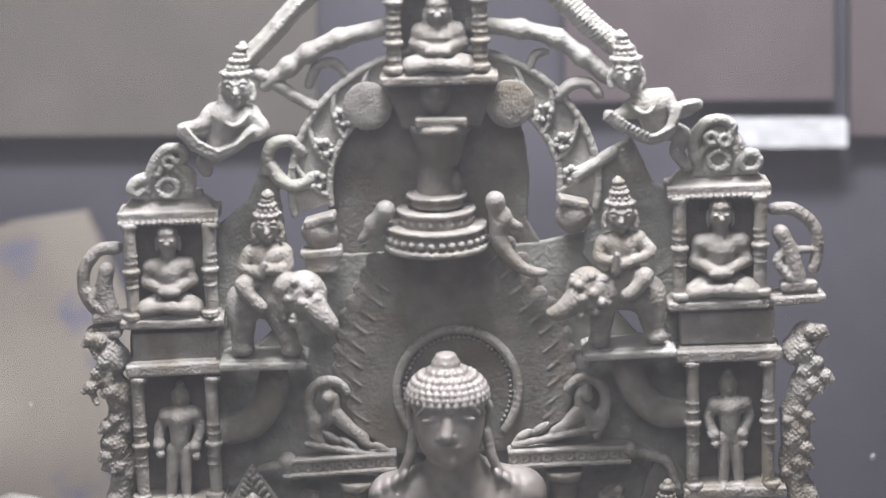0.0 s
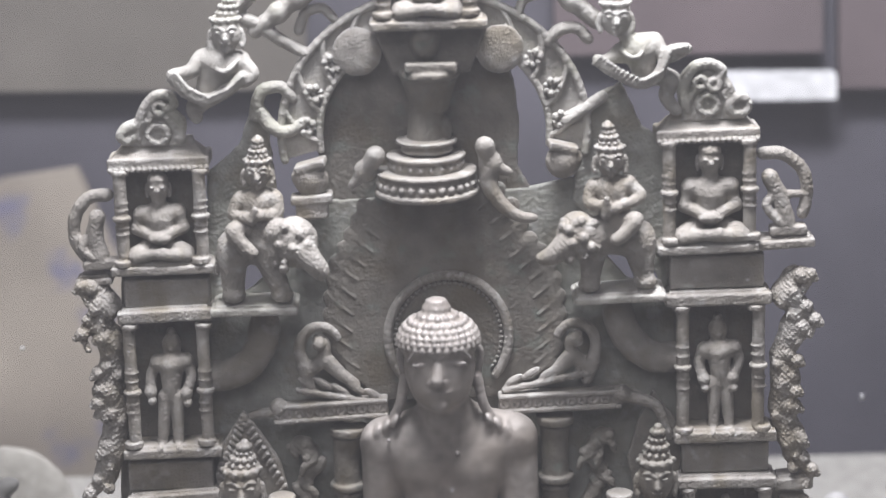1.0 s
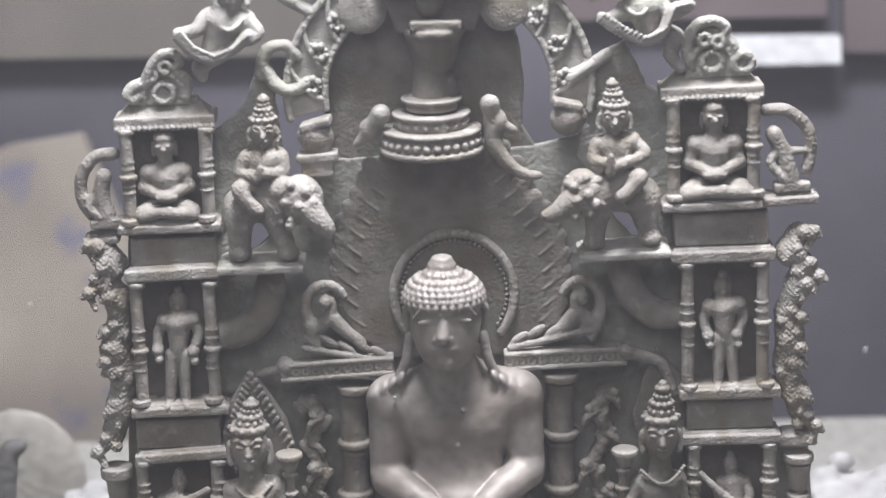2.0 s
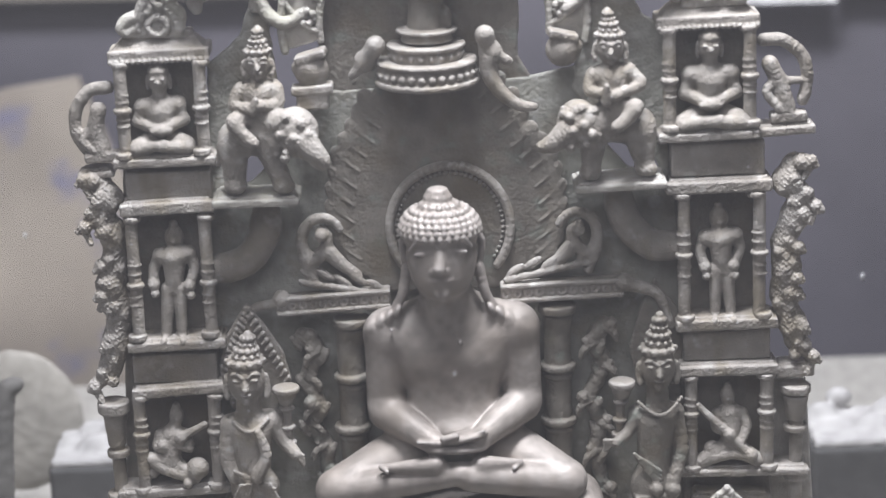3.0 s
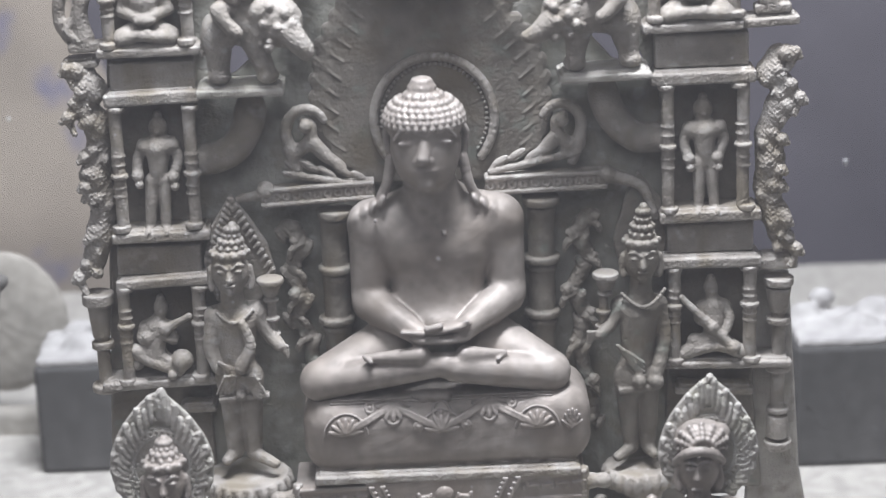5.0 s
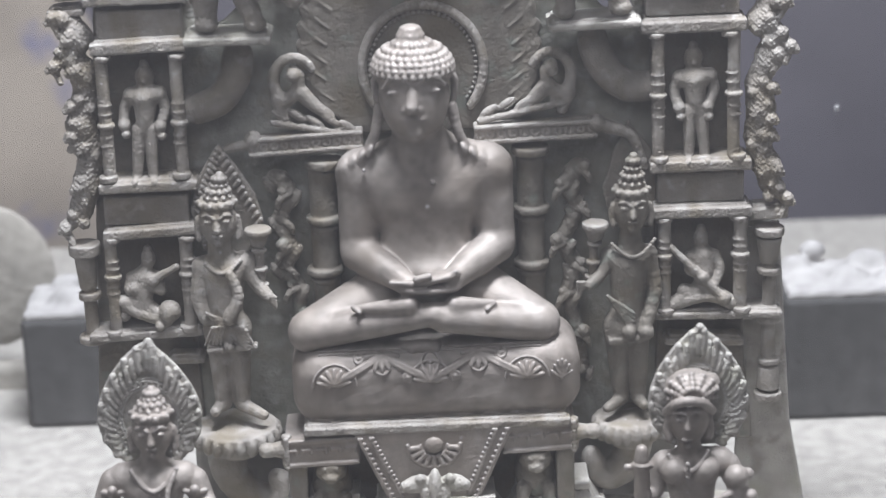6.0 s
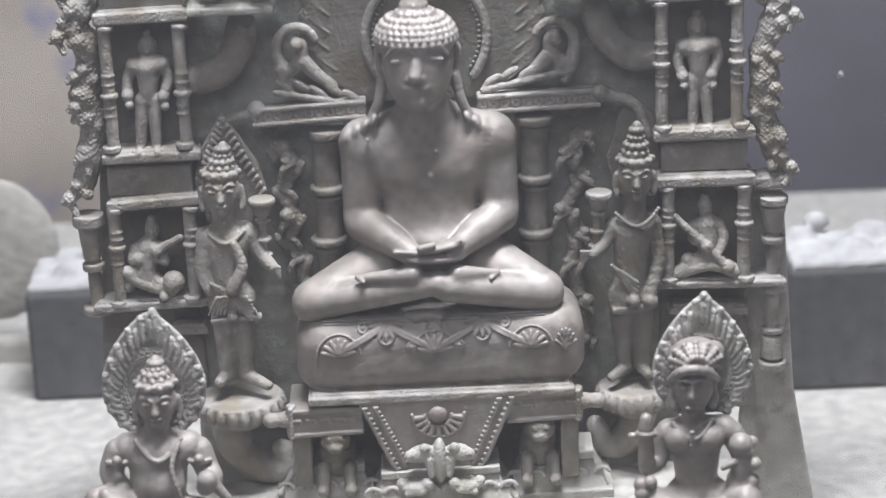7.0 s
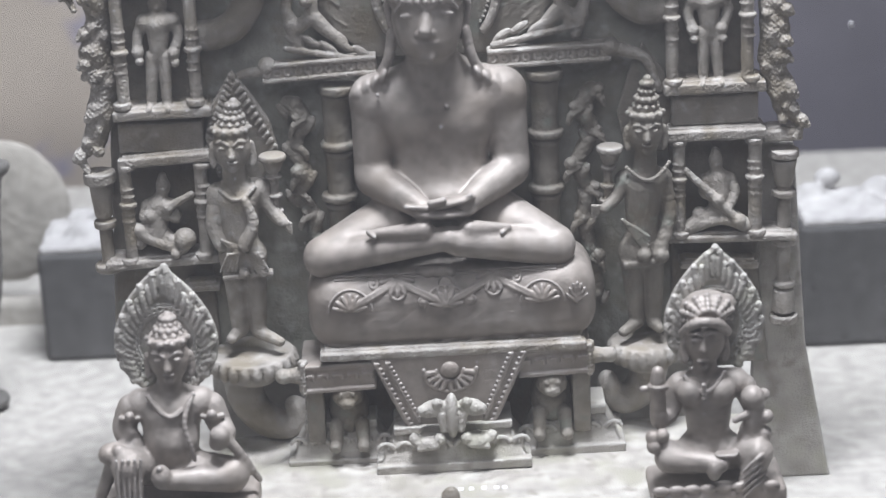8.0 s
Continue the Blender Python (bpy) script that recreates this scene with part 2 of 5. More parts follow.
def post(a, b, r, rings, parent):
    """A turned post from its foot a to its head b, with rings at these shares of its height."""
    c = Clay()
    c.drum(between(a, b, 0.5), r, b[2] - a[2], 2)
    c.drum(off(a, z=6), r * 1.5, 12, 3)
    c.drum(off(b, z=-5), r * 1.4, 10, 3)
    for t in rings:
        m = between(a, b, t)
        c.drum(m, r * 1.45, 9, 3.5)
        for s in (-0.09, 0.09, 0.16, -0.16):
            c.drum(between(a, b, t + s), r * 1.14, 4, 1.5)
    return part("post", c, BRONZE, parent, cell=1.8)


def ledge(a, b, parent, depth=34, high=11, mat=None, name="ledge"):
    """A cast slab whose front edge runs from a to b."""
    c = Clay()
    c.slab(off(a, d=-depth), off(b, d=-depth), depth, high, 4)
    c.slab(off(a, x=7, d=-depth, z=high), off(b, x=-7, d=-depth, z=high), depth - 7, 5, 3)
    return part(name, c, mat or BRONZE, parent, cell=2.2, wobble=0.8)


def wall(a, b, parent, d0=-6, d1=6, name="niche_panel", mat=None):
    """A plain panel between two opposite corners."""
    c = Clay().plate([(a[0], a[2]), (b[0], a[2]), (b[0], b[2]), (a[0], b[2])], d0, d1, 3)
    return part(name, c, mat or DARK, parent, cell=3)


def roof(a, b, parent):
    c = Clay()
    c.slab(off(a, d=-34), off(b, d=-34), 38, 10, 3)
    c.slab(off(a, d=-34, z=16), off(b, d=-34, z=16), 36, 14, 3, taper=0.9)
    c.slab(off(a, x=28, d=-34, z=32), off(b, x=-28, d=-34, z=32), 16, 6, 3)
    n = 18
    for i in range(n):
        c.ball(off(between(a, b, (i + 0.5) / n), d=3, z=-9), 5, 1.5)
    return part("niche_roof", c, BRONZE, parent, "sloping canopy with a beaded edge", cell=1.8)


def block(a, b, parent, depth=26):
    """The recessed plinth between two ledges; a and b are opposite corners of its front."""
    c = Clay()
    m = (a[2] + b[2]) / 2
    c.slab((a[0], a[1] - depth, m), (b[0], a[1] - depth, m), depth, abs(b[2] - a[2]) / 2, 3)
    return part("plinth_block", c, BRONZE, parent, cell=2.5, wobble=0.8)


# base plate
c = Clay()
c.slab((-548, 259, -26), (545, 259, -26), 203, 26, 8)
base_plate = part("base_plate", c, PALE, shrine, "pale worn plate under the figures", cell=5)
c = Clay().slab((-437, -52, -42), (461, -52, -42), 30, 130, 6)
part("mounting_block", c, SHELF, shrine, "cream block that carries the back of the altarpiece", cell=6, wobble=0)

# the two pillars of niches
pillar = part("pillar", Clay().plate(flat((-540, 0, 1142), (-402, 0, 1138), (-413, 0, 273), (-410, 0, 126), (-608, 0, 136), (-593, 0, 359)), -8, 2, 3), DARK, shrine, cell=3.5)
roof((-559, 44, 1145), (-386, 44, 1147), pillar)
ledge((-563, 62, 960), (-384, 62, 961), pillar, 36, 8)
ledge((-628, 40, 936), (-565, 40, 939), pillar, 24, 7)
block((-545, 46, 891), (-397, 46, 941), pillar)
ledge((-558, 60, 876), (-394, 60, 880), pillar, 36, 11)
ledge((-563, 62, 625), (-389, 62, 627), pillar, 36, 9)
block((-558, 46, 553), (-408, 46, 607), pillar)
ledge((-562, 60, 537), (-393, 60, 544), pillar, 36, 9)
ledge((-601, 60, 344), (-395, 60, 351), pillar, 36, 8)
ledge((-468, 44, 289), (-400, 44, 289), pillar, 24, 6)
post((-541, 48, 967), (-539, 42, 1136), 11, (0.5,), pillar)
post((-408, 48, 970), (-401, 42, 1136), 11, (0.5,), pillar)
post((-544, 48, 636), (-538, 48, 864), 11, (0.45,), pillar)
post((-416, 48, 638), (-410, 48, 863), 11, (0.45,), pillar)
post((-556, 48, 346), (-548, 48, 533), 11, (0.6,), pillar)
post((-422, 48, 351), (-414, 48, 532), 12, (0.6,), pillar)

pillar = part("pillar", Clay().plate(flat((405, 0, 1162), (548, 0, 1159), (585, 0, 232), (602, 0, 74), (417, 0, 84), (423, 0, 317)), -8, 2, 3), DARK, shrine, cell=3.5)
roof((377, 44, 1167), (554, 44, 1169), pillar)
ledge((377, 62, 968), (551, 62, 971), pillar, 36, 8)
ledge((547, 48, 969), (651, 48, 973), pillar, 30, 8)
block((400, 46, 896), (563, 46, 956), pillar)
ledge((390, 60, 878), (575, 60, 879), pillar, 36, 11)
ledge((406, 62, 626), (586, 62, 627), pillar, 36, 10)
block((420, 46, 556), (574, 46, 612), pillar)
ledge((406, 62, 541), (587, 62, 540), pillar, 36, 10)
ledge((583, 44, 527), (654, 44, 529), pillar, 26, 11)
ledge((408, 60, 346), (644, 60, 341), pillar, 34, 7)
ledge((434, 44, 290), (578, 44, 284), pillar, 24, 7)
post((401, 48, 979), (396, 42, 1159), 11, (0.5,), pillar)
post((539, 48, 984), (534, 42, 1160), 11, (0.5,), pillar)
post((424, 48, 633), (419, 48, 868), 11, (0.52,), pillar)
post((560, 48, 634), (547, 48, 867), 11, (0.52,), pillar)
post((434, 48, 347), (431, 48, 532), 11, (0.6,), pillar)
post((570, 48, 346), (566, 48, 531), 12, (0.6,), pillar)


def baluster(top, foot, r, cuts, name="baluster"):
    """An outer column of cups and rings."""
    c = Clay()
    c.drum(between(top, foot, 0.5), r * 0.72, top[2] - foot[2], 3)
    for t, w, h, w2 in cuts:
        c.drum(between(top, foot, t), r * w, h, 3, r2=r * w2)
    return part(name, c, BRONZE, shrine, cell=2)


baluster((622, 30, 496), (624, 30, 171), 17, ((0.01, 1.6, 16, 1.6), (0.12, 0.9, 50, 1.4), (0.24, 1.3, 12, 1.3), (0.52, 1.35, 16, 1.35), (0.78, 1.2, 10, 1.2), (0.88, 1.25, 44, 1.1), (0.99, 1.5, 16, 1.5)))
baluster((-600, 30, 511), (-596, 30, 327), 17, ((0.02, 1.7, 22, 1.7), (0.25, 0.9, 66, 1.3), (0.5, 1.2, 14, 1.2), (0.95, 1.6, 14, 1.6)))

# the back strut at one side, down to the board
c = Clay().plate(flat((586, -20, 502), (647, -20, 499), (672, -20, 108), (722, -20, -172), (560, -20, -172), (580, -20, 200)), -30, -10, 3)
part("back_strut", c, PALE, shrine, cell=3.5)

# back plate behind the throne
c = Clay().plate(flat((-420, -8, 870), (-330, -8, 905), (-240, -8, 985), (-212, -8, 1066), (-160, -8, 1062), (160, -8, 1074), (255, -8, 1092), (262, -8, 985), (330, -8, 905), (440, -8, 870), (461, -8, 78), (-437, -8, 107)), -18, -6, 3)
back = part("back_plate", c, GREENISH, shrine, "plain greenish grey plate behind the throne", cell=4)

# thin plate that fills the arch behind the parasol
c = Clay().plate(flat((-203, -8, 1050), (-203, -8, 1190), (-150, -8, 1310), (-60, -8, 1362), (60, -8, 1362), (120, -8, 1320), (140, -8, 1260), (147, -8, 1190), (143, -8, 1112), (172, -8, 1060)), -16, -8, 3)
part("arch_plate", c, DARK, shrine, "thin dull grey plate filling the arch", cell=4)

# shield-shaped nimbus plate with leafy edge and a ring
edge = [(-97, 8, 1087), (-120, 8, 1042), (-144, 8, 992), (-172, 8, 942), (-184, 8, 880), (-188, 8, 818), (-167, 8, 745), (-99, 8, 696), (101, 8, 696),
        (186, 8, 751), (204, 8, 808), (203, 8, 870), (189, 8, 933), (155, 8, 974), (124, 8, 1036), (79, 8, 1093)]
c = Clay().plate(flat(*edge), 0, 12, 4)
for i in (1, 2, 3, 4, 5, 9, 10, 11, 12, 13, 14):
    s = -1 if i < 8 else 1
    for q in (0.0, 0.5):
        m = between(edge[i], edge[i + 1], q)
        c.ell(off(m, x=s * 1, d=0, z=4), 22, 5, 17, 5, lean=s * 55).rope([off(m, x=-s * 30, d=4, z=-22), off(m, x=-s * 8, d=4, z=-4), off(m, x=s * 10, d=3, z=16)], 2.6, 2, k=1)
nimbus = part("nimbus_plate", c, DARK, shrine, "dark shield-shaped nimbus plate", cell=2.2, wobble=0.4)
m = (14, 14, 813)
part("nimbus_ring", Clay().rope(arc(m, 106, 112, -40, 220, 40), 8), BRONZE, nimbus, cell=2.2)
c = Clay()
for i in range(46):
    a = radians(-35 + 250 * i / 45)
    c.ball(off(m, x=93 * math.cos(a), z=99 * math.sin(a)), 4, 1)
part("bead_ring", c, DARK, nimbus, cell=1.8)
# parasol of three tiers on a vase-shaped stem
m = (-16, 22, 1077)
c = Clay()
c.drum(off(m, z=4), 90, 11, 4)
c.drum(off(m, z=22), 82, 34, 3)
c.drum(off(m, z=38), 87, 9, 4)
for i in range(30):
    a = radians(i * 12)
    c.ball(off(m, x=82 * math.cos(a), d=82 * math.sin(a), z=20), 7, 2)
parasol = part("parasol", c, BRONZE, shrine, "tiered round parasol with beaded rims", cell=2)
c = Clay()
c.drum(off(m, z=54), 62, 28, 3)
c.drum(off(m, z=66), 68, 8, 3)
for i in range(22):
    a = radians(i * 360 / 22)
    c.ball(off(m, x=62 * math.cos(a), d=62 * math.sin(a), z=52), 5, 2)
part("parasol_tier", c, BRONZE, parasol, cell=2)
c = Clay()
c.drum(off(m, x=2, z=86), 46, 26, 4, r2=38)
c.drum(off(m, x=2, z=92), 53, 7, 3)
part("parasol_tier", c, BRONZE, parasol, cell=2)
c = Clay()
c.drum((-14, 26, 1199), 34, 60, 4, r2=28)
c.drum((-7, 26, 1251), 30, 62, 5, r2=50)
c.drum((-6, 30, 1287), 52, 14, 5)
c.slab((-47, 60, 1302), (41, 60, 1301), 12, 9, 5)
c.ell((-12, 30, 1343), 26, 26, 36, 4)
c.ball((-12, 48, 1356), 17, 6)
c.ell((18, 30, 1186), 13, 13, 24, 4)
part("parasol_stem", c, DARK, parasol, "dark vase-shaped stem above the parasol", cell=2.2)
for a, b, e, side, tail in (((-102, 40, 1148), (-120, 30, 1120), (-145, 24, 1093), -1, 0), ((85, 40, 1159), (94, 34, 1129), (125, 30, 1110), 1, 1)):
    c = Clay().ball(a, 14).rope([a, b, e], 17, 7).ell(b, 20, 12, 20, 6)
    if tail:
        c.rope([b, off(b, x=-4, z=-34), off(b, x=14, z=-70), off(b, x=46, z=-96), off(b, x=74, z=-100)], 16, 6, k=6)
    part("side_spray", c, BRONZE, parasol, cell=2)

# arch of scrolled foliage
m = (0, 10, 1180)
o, i = arc(m, 262, 240, -10, 190, 40), arc(m, 196, 176, -8, 188, 40)
c = Clay().plate([(p[0], p[2]) for p in o] + [(p[0], p[2]) for p in reversed(i)], 2, 12, 2)
arch = part("arch_band", c, PALE, shrine, "pale arched band of scrolling leaves", cell=2.5)
part("outer_rim", Clay().rope(arc(off(m, d=4), 262, 240, -10, 190, 50), 7), PALE, arch, cell=2)
part("inner_rim", Clay().rope(arc(off(m, d=4), 197, 177, -8, 188, 50), 6), PALE, arch, cell=2)
for side in (1, -1):
    for j in range(5):
        a0 = (-6, 11, 28, 45, 60)[j]

        def band(a, share):
            """A place on the band, at this share of the way from its inner to its outer rim."""
            t = radians(90 - side * (90 - a))
            return (m[0] + (197 + 64 * share) * math.cos(t), m[1] + 6, m[2] + (177 + 62 * share) * math.sin(t))

        c = Clay().rope([band(a0 + 3 + 15 * q / 6, (q / 6) ** 0.7) for q in range(7)], 5, 4, k=1)
        c.rope([band(a0 + 1 + 15 * q / 6, (q / 6) ** 0.7 - 0.06) for q in range(1, 7)], 2.6, 2.4, k=1)
        for q in range(7):
            c.ball(off(band(a0 + 11 + 3.2 * math.cos(q * 0.9 + j), 0.34 + 0.20 * math.sin(q * 0.9 + j)), d=3), 6.5 - q % 3, 1)
        c.rope([band(a0 + 8, 0.15), band(a0 + 11, 0.35), band(a0 + 13, 0.62), band(a0 + 11, 0.7)], 3, 2.4, k=1)
        part("leaf_scroll", c, PALE, arch, cell=1.7)
for a, b, s in (((-240, 30, 1126), (-187, 34, 1141), 1), ((193, 34, 1159), (243, 30, 1147), -1)):
    m = between(a, b, 0.5)
    c = Clay().slab(a, b, 20, 7, 4).ell(off(m, z=-26), 30, 20, 30, 6).ell(off(m, x=-s * 8, z=-20), 26, 18, 16, 6)
    if s > 0:
        c.slab(off(m, x=-36, z=-60), off(m, x=36, z=-56), 20, 8, 4).slab(off(m, x=-28, z=-80), off(m, x=28, z=-78), 16, 14, 4)
    part("arch_foot", c, BRONZE, arch, cell=2)
for p in ((-127, 22, 1325), (114, 22, 1323)):
    c = Clay().ell(p, 42, 7, 42, 3)
    part("round_boss", c, BRONZE, arch, "smooth round boss", cell=2.2)

# top platform with its little pillars
top = ledge((-104, 74, 1374), (94, 74, 1375), shrine, 40, 8, name="top_platform")
c = Clay().plate(flat((-98, 30, 1363), (93, 30, 1362), (63, 30, 1286), (-69, 30, 1284)), 0, 30, 5)
# its face lies in shadow; the darkness is put into the bronze colour
part("platform_bracket", c, DARK, top, cell=2.5)
post((-80, 56, 1386), (-78, 56, 1556), 12, (0.3, 0.7), top)
post((64, 56, 1388), (66, 56, 1556), 12, (0.3, 0.7), top)
roof((-105, 60, 1567), (96, 60, 1567), top)
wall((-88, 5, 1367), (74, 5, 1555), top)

# outer arch: plain ribs and a rope moulding
for pts in ([(-298, 14, 1365), (-257, 16, 1395), (-224, 18, 1417), (-171, 18, 1441), (-83, 18, 1460)],
            [(53, 18, 1459), (133, 18, 1449), (194, 18, 1432), (237, 16, 1400), (279, 14, 1365)]):
    c = Clay().rope(pts, 14, 15)
    for p in pts[1:-1]:
        c.ball(p, 19, 5)
    part("arch_rib", c, PALE, shrine, "pale tubular rib with knuckles", cell=2.2)
for pts in ([(-361, 8, 1356), (-333, 8, 1401), (-285, 8, 1448), (-236, 8, 1500), (-168, 8, 1552), (-82, 8, 1588)],
            [(323, 8, 1358), (309, 8, 1404), (256, 8, 1448), (209, 8, 1493), (149, 8, 1546), (69, 8, 1586)]):
    c = Clay().rope(pts, 17)
    for j in range(40):
        t = j / 40 * (len(pts) - 1)
        p = between(pts[int(t)], pts[int(t) + 1], t % 1)
        c.rope([off(p, x=-14, d=8, z=-9), off(p, d=19), off(p, x=14, d=8, z=9)], 4.5, k=1.5)
    part("rope_moulding", c, PALE, shrine, "pale twisted rope moulding", cell=2)
# thin stems that tie the arches together
for pts, r in (([(-312, 16, 1385), (-279, 16, 1365), (-251, 14, 1344), (-214, 12, 1323)], 12),
                 ([(-305, 14, 1218), (-293, 16, 1260), (-259, 16, 1267), (-241, 12, 1246)], 11),
                 ([(-299, 14, 1228), (-276, 18, 1197), (-248, 18, 1190), (-222, 12, 1204)], 12),
                 ([(-224, 12, 1363), (-211, 14, 1393), (-182, 14, 1399), (-162, 12, 1378)], 9),
                 ([(146, 12, 1377), (156, 14, 1403), (175, 14, 1409)], 8),
                 ([(198, 12, 1332), (217, 16, 1352), (246, 16, 1353), (265, 14, 1333)], 11),
                 ([(225, 14, 1195), (254, 16, 1212), (288, 16, 1235)], 12)):
    part("stem", Clay().rope(pts, r, r * 0.8), PALE, shrine, cell=2.2, wobble=1.0)

# webs of metal between pillars and mounts
for pts in (((-394, 0, 1118), (-337, 0, 1164), (-313, 0, 1230), (-285, 0, 1215), (-277, 0, 1095), (-257, 0, 993), (-347, 0, 954), (-389, 0, 863), (-406, 0, 863)),
            ((400, 0, 1147), (354, 0, 1180), (321, 0, 1258), (282, 0, 1238), (249, 0, 1151), (234, 0, 1051), (293, 0, 979), (371, 0, 936), (401, 0, 852))):
    part("web_plate", Clay().plate(flat(*pts), -6, 8, 4), GREENISH, shrine, "rough web of metal behind a mount", cell=2.5, wobble=1.6)

# brackets that carry the two mounts beside the pillars
for a, b, pts in (((-393, 96, 891), (-243, 96, 891), [(-306, 20, 851), (-314, 20, 810), (-339, 20, 774), (-374, 20, 757), (-409, 16, 754)]),
                  ((230, 96, 893), (389, 96, 897), [(310, 20, 856), (320, 20, 819), (344, 20, 786), (374, 20, 766), (414, 16, 766)])):
    s = ledge(a, b, shrine, 46, 7, name="bracket_ledge", mat=PALE)
    part("bracket_arm", Clay().rope(pts, 25, 24, k=8), BRONZE, s, "curved tubular bracket arm", cell=2.5)

# bird scrolls and the cross bar behind the shoulders
for m, s, foot in (((-211, 26, 800), -1, ((-252, 34, 728), (-106, 34, 699))), ((236, 26, 794), 1, ((110, 34, 717), (265, 34, 748)))):
    c = Clay()
    c.rope(arc(m, 36, 42, 90 - s * 140, 90 + s * 60, 14), 11, 7)
    c.rope([off(m, x=s * 26, z=-40), off(m, x=-s * 2, z=-20), off(m, x=-s * 8, z=10), off(m, x=s * 4, z=20)], 13, 8)
    c.rope([off(m, x=s * 30, z=-30), off(m, x=s * 20, z=-64)], 14, 10)
    c.rope([off(m, x=-s * 10, z=-20), off(m, x=-s * 34, z=-46), off(m, x=-s * 60, z=-66)], 14, 8)
    c.ball(off(m, x=s * 2, d=10, z=12), 11)
    c.rope([foot[0], between(foot[0], foot[1], 0.5), foot[1]], 6)
    for q in range(5):
        p = between(foot[0], foot[1], (q + 0.5) / 5)
        c.ell(off(p, d=-2, z=14 + 6 * (q % 2)), 19, 6, 7, 4, lean=s * 35)
    part("bird_scroll", c, BRONZE, shrine, "coiled bird scroll", cell=2)
for a, b, n in (((-297, 44, 686), (-96, 44, 695), 11), ((99, 44, 694), (315, 44, 699), 11)):
    c = Clay().slab(off(a, d=-14), off(b, d=-14), 14, 15, 3)
    c.slab(off(a, d=-12, z=13), off(b, d=-12, z=13), 17, 4, 2).slab(off(a, d=-12, z=-13), off(b, d=-12, z=-13), 17, 4, 2)
    for j in range(n):
        c.rope(arc(off(between(a, b, (j + 0.5) / n), d=0), 6, 6, 0, 360, 8), 2.4, k=1)
    part("cross_bar", c, BRONZE, shrine, "cross bar with a row of discs", cell=1.9)
part("bar_end", Clay().ball((-288, 36, 699), 16).rope([(-296, 36, 691), (-326, 32, 686), (-341, 30, 680)], 9, 6), BRONZE, shrine, cell=2)
part("bar_end", Clay().ball((314, 36, 706), 17).rope([(314, 36, 704), (354, 36, 693), (379, 34, 676), (399, 30, 621)], 12, 7), BRONZE, shrine, cell=2)

# posts of the throne's back
for a, b in (((-177, 24, 363), (-167, 24, 649)), ((196, 24, 358), (198, 24, 659))):
    c = Clay().drum(between(a, b, 0.5), 24, b[2] - a[2], 3).drum(b, 34, 16, 4).drum(off(b, z=-30), 20, 40, 3, r2=28)
    for t in (0.64, 0.3):
        c.drum(between(a, b, t), 33, 14, 5).drum(off(between(a, b, t), z=-16), 27, 10, 4)
    part("back_post", c, DARK, shrine, "dark turned post", cell=2.2)
# strips of small creatures beside the posts
for pts in ([(-255, 16, 623), (-231, 22, 598), (-249, 16, 548), (-236, 24, 496), (-249, 16, 461), (-226, 16, 417), (-223, 14, 361)],
            [(281, 16, 623), (260, 20, 593), (280, 14, 548), (253, 22, 487), (273, 16, 440), (262, 20, 387), (276, 16, 308), (286, 14, 239)]):
    c = Clay().rope(pts, 15, 13)
    for j, p in enumerate(pts):
        c.ball(off(p, x=12 * (-1) ** j, d=12, z=5), 12 - (j % 3) * 3, 6).ell(off(p, x=-12 * (-1) ** j, d=8, z=-12), 8, 8, 18, 6, lean=30 * (-1) ** j)
        c.rope([off(p, d=10), off(p, x=16 * (-1) ** j, d=16, z=-10), off(p, x=22 * (-1) ** j, d=14, z=-26)], 8, 4)
    part("creature_strip", c, DARK, shrine, "dark strip of small leaping creatures", cell=2, wobble=1.2)

# throne
A, B = (-237, 110, 284), (271, 110, 288)
DEEP, HIGH, SOFT = 97, 76, 56


def on_cushion(t, up, x=0.0):
    """A place on the cushion's front, up above its middle line."""
    up = up + 10
    bulge = min(max(abs(up) - (HIGH - SOFT), 0), SOFT)
    return off(between(A, B, t), x=x, d=DEEP - SOFT + math.sqrt(SOFT ** 2 - bulge ** 2) + 0.4, z=up)


c = Clay().slab(A, B, DEEP, HIGH, SOFT)
cushion = part("cushion", c, POLISHED, shrine, "rounded cushion seat engraved with lozenges", cell=2.5, wobble=0.5)
c = Clay()
for tm, low, way in ((0.15, 4, 1), (0.315, 54, -1), (0.48, 4, 1), (0.645, 54, -1), (0.81, 4, 1)):
    # fans along the lower line, hanging half flowers along the upper one
    for k in range(7):
        a = radians(12 + 26 * k)
        c.rope([on_cushion(tm + 0.062 * q * math.cos(a), low + way * 30 * q * math.sin(a)) for q in (0.25, 0.6, 0.9)], 5.5, 3.8, k=1)
    c.ball(on_cushion(tm, low + way * 5), 7, 2)
for j in range(4):
    for shift in (-0.012, 0.012):
        ends = ((0.15 + 0.165 * j, 8), (0.15 + 0.165 * (j + 1), 50))
        (ta, ua), (tb, ub) = ends if j % 2 == 0 else ((ends[0][0], 50), (ends[1][0], 8))
        c.rope([on_cushion(ta + shift + (tb - ta) * q / 10, ua + (ub - ua) * q / 10) for q in range(11)], 4, k=1.5)
for tm, up, r in ((0.315, 33, 13), (0.48, 38, 15), (0.645, 33, 13), (0.235, 47, 7), (0.565, 14, 7), (0.725, 47, 7), (0.4, 14, 7)):
    c.rope([on_cushion(tm + r * math.cos(0.4 * q) / 508, up + r * math.sin(0.4 * q)) for q in range(17)], 2.8, k=1).ball(on_cushion(tm, up), 5, 1)
for tm in (0.15, 0.48, 0.81):
    c.rope([on_cushion(tm + 38 * math.cos(0.2618 * q) / 508, 4 + 36 * math.sin(0.2618 * q)) for q in range(13)], 2.6, k=1)
